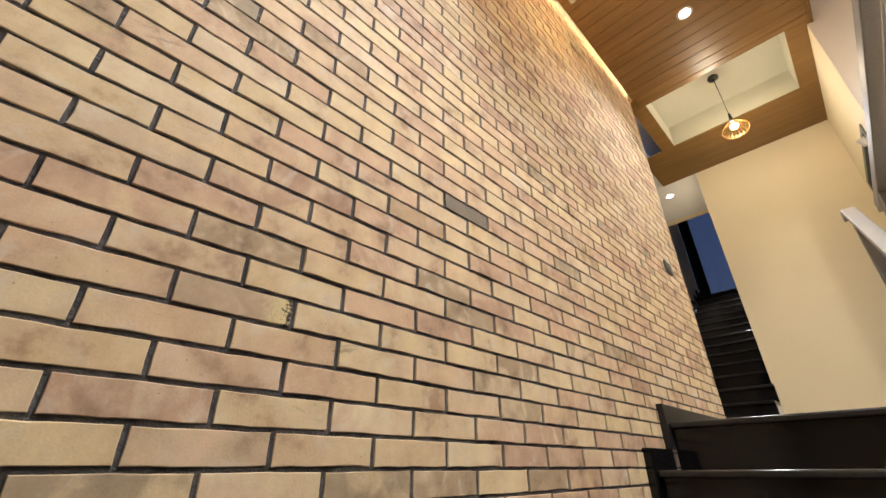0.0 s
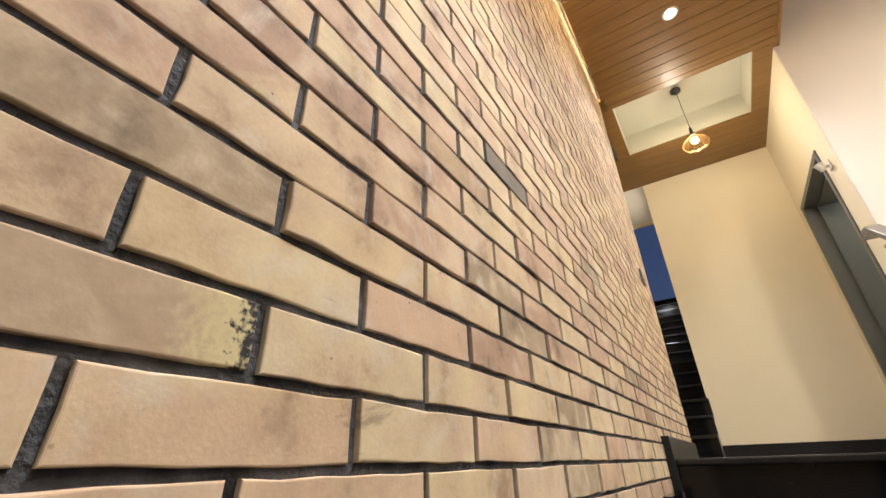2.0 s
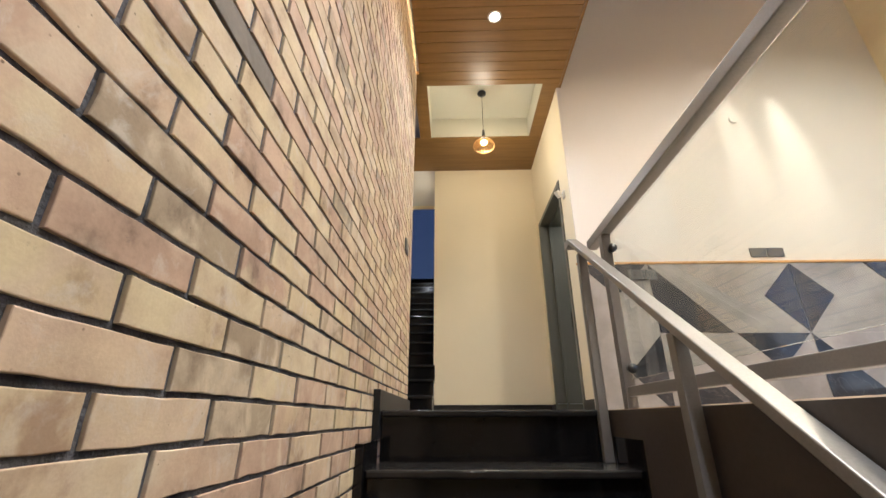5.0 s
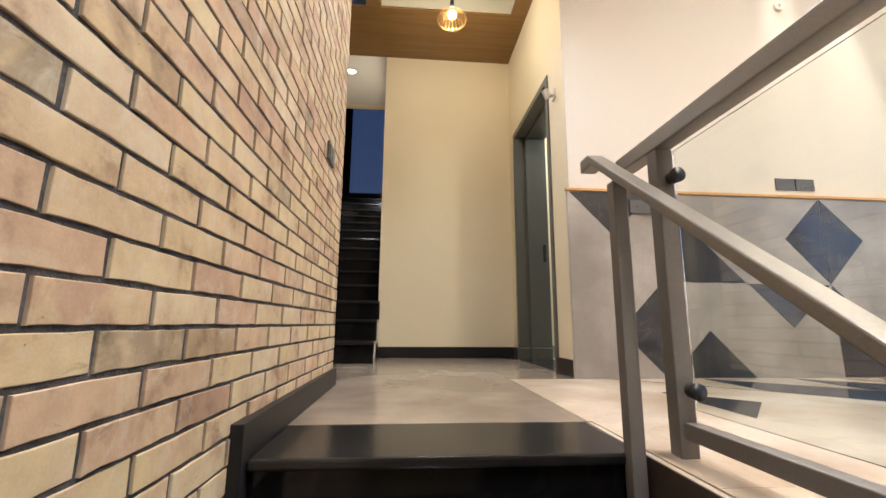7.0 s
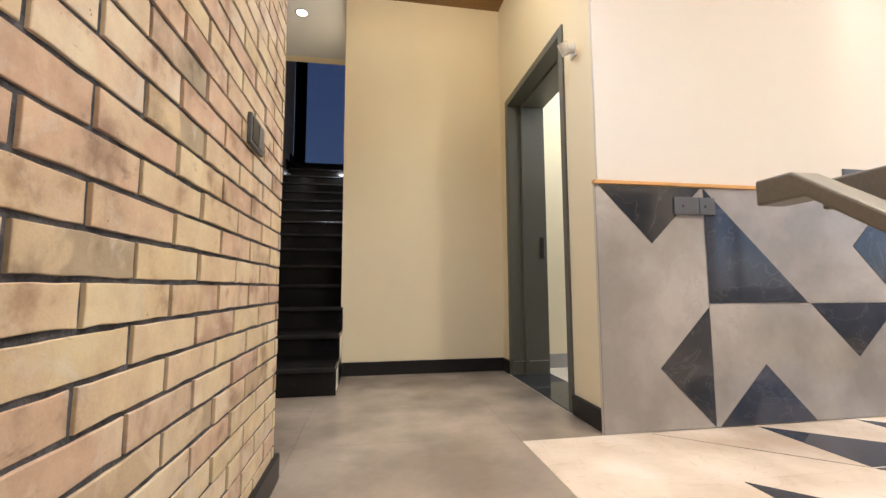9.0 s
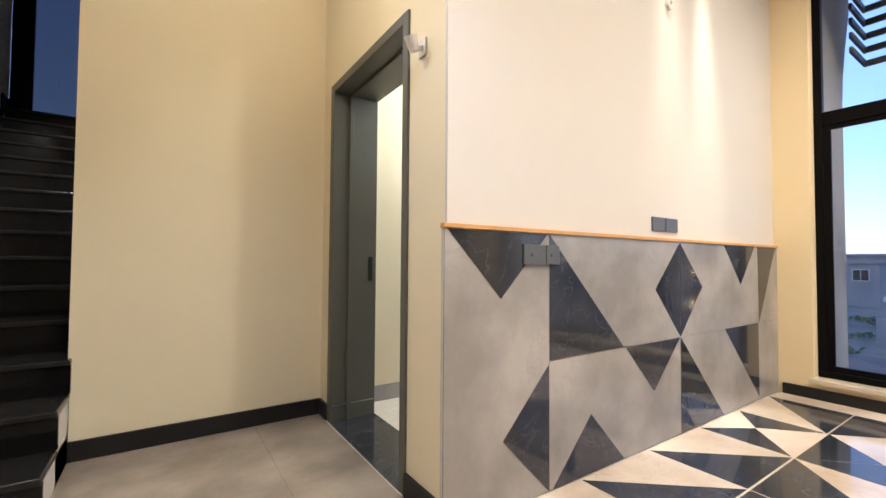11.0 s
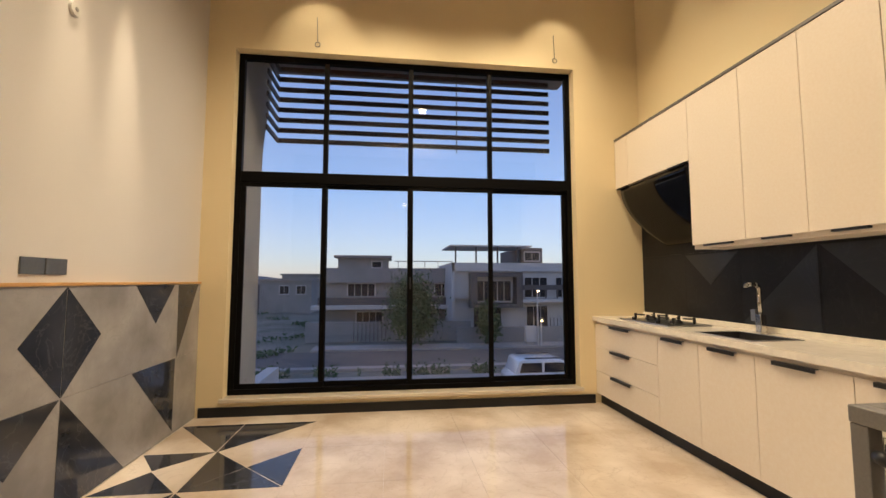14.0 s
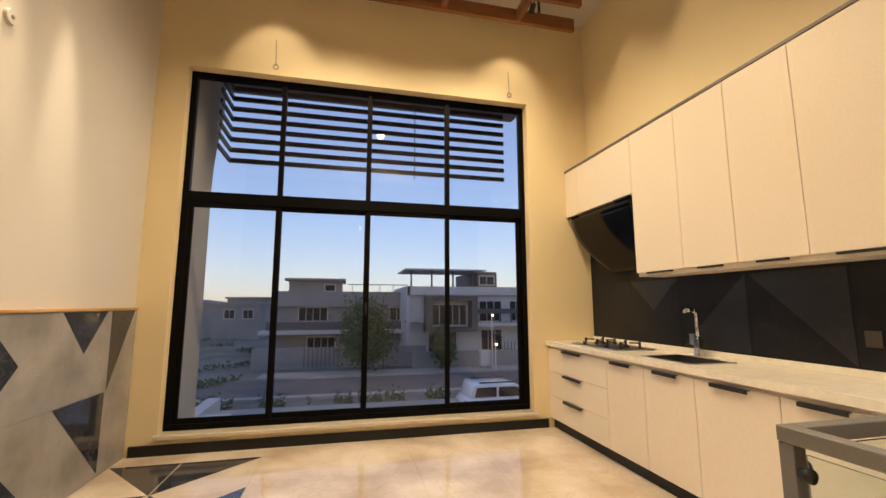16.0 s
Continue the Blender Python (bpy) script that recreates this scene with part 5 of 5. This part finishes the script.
car = thing("parked_car", "white compact off-roader parked at the kerb", "car")
cx, cy = 17.2, -4.6
bm = bmesh.new()
side = [(-1.9, 0.35), (1.85, 0.35), (1.95, 0.6), (1.9, 0.95), (1.15, 1.05), (0.55, 1.08), (-1.75, 1.1), (-1.95, 0.9)]
prism(bm, [(cy - 0.0 - a, Z0 + b) for a, b in side], "x", cx - 0.82, cx + 0.82)
bmesh.ops.bevel(bm, geom=bm.edges[:], offset=0.06, segments=3, affect="EDGES", profile=0.5)
part("body", bm, M_CARW, car, smooth=True)
bm = bmesh.new()
cab = [(-1.78, 1.06), (0.75, 1.06), (0.2, 1.55), (0.0, 1.6), (-1.5, 1.62), (-1.62, 1.56)]
prism(bm, [(cy - a, Z0 + b) for a, b in cab], "x", cx - 0.74, cx + 0.74)
bmesh.ops.bevel(bm, geom=bm.edges[:], offset=0.05, segments=3, affect="EDGES", profile=0.5)
part("roof", bm, M_CARW, car, smooth=True)
for quad in ([(-1.6, 1.14), (-0.72, 1.14), (-0.72, 1.5), (-1.5, 1.5)], [(-0.62, 1.14), (0.52, 1.14), (0.10, 1.5), (-0.62, 1.5)]):
    for xs_ in (cx - 0.755, cx + 0.741):
        bm = bmesh.new()
        prism(bm, [(cy - a, Z0 + b) for a, b in quad], "x", xs_, xs_ + 0.014)
        part("side_window", bm, M_HGLASS, car)
part("tail_light", boxes((cx - 0.80, cy + 1.93, Z0 + 0.8, cx - 0.66, cy + 1.97, Z0 + 1.05), bevel=0.01), mat("red_lens", (0.3, 0.02, 0.02), 0.2), car)
for a in (-1.25, 1.2):
    for xs_ in (cx - 0.84, cx + 0.64):
        bm = bmesh.new()
        cyl(bm, (xs_, cy - a, Z0 + 0.33), (xs_ + 0.2, cy - a, Z0 + 0.33), 0.33, seg=24)
        w = part("wheel", bm, M_TYRE, car)
        bm = bmesh.new()
        cyl(bm, (xs_ - 0.01, cy - a, Z0 + 0.33), (xs_ + 0.21, cy - a, Z0 + 0.33), 0.2, seg=20)
        part("rim", bm, M_STEEL, w)
bm = bmesh.new()
for xs_ in (cx - 0.6, cx + 0.56):
    box(bm, xs_, cy - 0.05, Z0 + 1.62, xs_ + 0.04, cy + 1.35, Z0 + 1.67, bevel=0.01)
part("roof_rack", bm, M_BLACK, car)
tagged(obj("porch_parapet", boxes((11.4, 5.151, Z0, 13.8, 5.48, -1.3), (11.7, 4.45, Z0, 11.95, 5.149, -1.32), bevel=0.01), M_HOUSEW), "white painted porch parapet below the window", "parapet")
structure("wall_front", boxes((X_WIN + 0.001, Y_DADO + 0.201, -3.4, X_WIN + 0.249, 8.9, 5.0)), M_FIN, "grey rendered outer wall of the house", "wall")

# ---- bricks ----
P, L, G = 0.0646, 0.2295, 0.0088
ROW0, JOINT0 = 0.1202, 0.1975


def brick_mesh(name, seed, w=L - G, h=P - G):
    """A handmade brick slip with softened, slightly uneven edges."""
    rng = random.Random(seed)
    bm = bmesh.new()
    def ring(x, inset):
        pts = []
        n = 6
        for i in range(n):
            pts.append((-w / 2 + inset + (w - 2 * inset) * i / n, h / 2 - inset))
        for i in range(2):
            pts.append((w / 2 - inset, h / 2 - inset - (h - 2 * inset) * i / 2))
        for i in range(n):
            pts.append((w / 2 - inset - (w - 2 * inset) * i / n, -h / 2 + inset))
        for i in range(2):
            pts.append((-w / 2 + inset, -h / 2 + inset + (h - 2 * inset) * i / 2))
        return [(x, a, c) for a, c in pts]
    jit = [(rng.uniform(-0.0009, 0.0009), rng.uniform(-0.0011, 0.0011)) for _ in range(16)]
    chip = [rng.uniform(0.001, 0.0028) if rng.random() < 0.14 else 0.0 for _ in range(16)]
    rows = []
    for x, ins, c in ((-0.012, 0.0, 0.0), (-0.0012, 0.0, 0.5), (-0.0003, 0.0006, 0.8), (0.0, 0.0017, 1.0)):
        rows.append([bm.verts.new((p[0], p[1] * (1 - 2 * k * c / w) + j[0], p[2] * (1 - 2 * k * c / h) + j[1])) for p, j, k in zip(ring(x, ins), jit, chip)])
    for a, c in zip(rows, rows[1:]):
        for i in range(16):
            bm.faces.new((a[i], c[i], c[(i + 1) % 16], a[(i + 1) % 16]))
    bm.faces.new(rows[-1])
    bmesh.ops.recalc_face_normals(bm, faces=bm.faces[:])
    me = bpy.data.meshes.new(name)
    bm.to_mesh(me)
    bm.free()
    me.materials.append(M_BRICK)
    return me


KINDS = [brick_mesh("brick", s) for s in range(10)]
ENDS = [None, None]
M_DARKBRICK = mat("overburnt_brick", (0.22, 0.185, 0.145), 0.85, dark=(0.15, 0.13, 0.105), scale=12, fine=60, bump=0.08)
M_SPOTBRICK = mat("tan_brick", (0.46, 0.36, 0.25), 0.85, dark=(0.38, 0.28, 0.19), scale=18, fine=60, bump=0.08)
n_, l_ = M_SPOTBRICK.node_tree.nodes, M_SPOTBRICK.node_tree.links
b_ = n_["Principled BSDF"]
src_ = b_.inputs["Base Color"].links[0].from_socket
tc_ = n_.new("ShaderNodeTexCoord")
sep_ = n_.new("ShaderNodeSeparateXYZ")
l_.new(tc_.outputs["Object"], sep_.inputs[0])
ns_ = n_.new("ShaderNodeTexNoise")
ns_.inputs["Scale"].default_value, ns_.inputs["Detail"].default_value = 130, 5
l_.new(tc_.outputs["Object"], ns_.inputs["Vector"])
ma_ = n_.new("ShaderNodeMath")
ma_.operation = "MULTIPLY_ADD"
ma_.inputs[1].default_value = 0.10
l_.new(ns_.outputs["Fac"], ma_.inputs[0])
l_.new(sep_.outputs["Y"], ma_.inputs[2])
r_ = n_.new("ShaderNodeValToRGB")
r_.color_ramp.elements[0].position, r_.color_ramp.elements[0].color = 0.146, (0, 0, 0, 1)
r_.color_ramp.elements[1].position, r_.color_ramp.elements[1].color = 0.157, (1, 1, 1, 1)
l_.new(ma_.outputs[0], r_.inputs["Fac"])
mx_ = n_.new("ShaderNodeMix")
mx_.data_type = "RGBA"
l_.new(r_.outputs["Color"], mx_.inputs[0])
yr_, my_ = n_.new("ShaderNodeValToRGB"), n_.new("ShaderNodeMix")
my_.data_type = "RGBA"
yr_.color_ramp.elements[0].position, yr_.color_ramp.elements[1].position = 0.095, 0.135
l_.new(ma_.outputs[0], yr_.inputs["Fac"])
l_.new(yr_.outputs["Color"], my_.inputs[0])
l_.new(src_, my_.inputs[6])
my_.inputs[7].default_value = (0.56, 0.48, 0.27, 1)
l_.new(my_.outputs[2], mx_.inputs[6])
mx_.inputs[7].default_value = (0.025, 0.024, 0.026, 1)
l_.new(mx_.outputs[2], b_.inputs["Base Color"])

rng = random.Random(21)
verts, faces = [], []
single = 0
for row in range(-46, 48):
    zc = ROW0 - (P - G) / 2 + row * P
    if zc > SOFFIT - 0.02 or zc < LOW + 0.05:
        continue
    shift = 0.0 if row % 2 == 0 else L / 2
    for col in range(-19, 16):
        yc = JOINT0 + shift + (col + 0.5) * L
        if yc - L / 2 < Y_BACK + 0.1:
            continue
        me = rng.choice(KINDS)
        if yc + L / 2 > Y_END + 0.002:
            if yc - L / 2 > Y_END - 0.02:
                continue
            start = yc - L / 2 + G / 2
            me = ENDS[shift == 0.0] = ENDS[shift == 0.0] or brick_mesh("brick", 40 + row, Y_END - 0.001 - start)
            yc = (start + Y_END - 0.001) / 2
        turn = rng.gauss(0, 0.25)
        px = brick_x(yc) + rng.gauss(0.0, 0.0007)
        flip = rng.random() < 0.5
        near = -0.75 < yc < 1.75 and -0.42 < zc < 0.95 and single < 300
        m = Matrix.Translation((px, yc, zc)) @ Euler((radians(turn), 0, 0)).to_matrix().to_4x4()
        if near:
            single += 1
            ob = new("brick", me)
            ob.matrix_basis = m
            ob.parent = wall_brick
            if row == 8 and abs(yc - 0.7713) < 0.02:
                me2 = me.copy()
                me2.materials[0] = M_DARKBRICK
                ob.data = me2
            if row == 0 and abs(yc - 0.0828) < 0.02:
                me2 = me.copy()
                me2.materials[0] = M_SPOTBRICK
                ob.data = me2
        else:
            k = len(verts)
            verts += [m @ v.co for v in me.vertices]
            faces += [[k + i for i in p.vertices] for p in me.polygons]
me = bpy.data.meshes.new("brickwork")
me.from_pydata(verts, [], faces)
me.materials.append(M_BRICK_REST)
rest = new("brickwork", me)
rest.parent = wall_brick
rest["kind"] = "stuff"
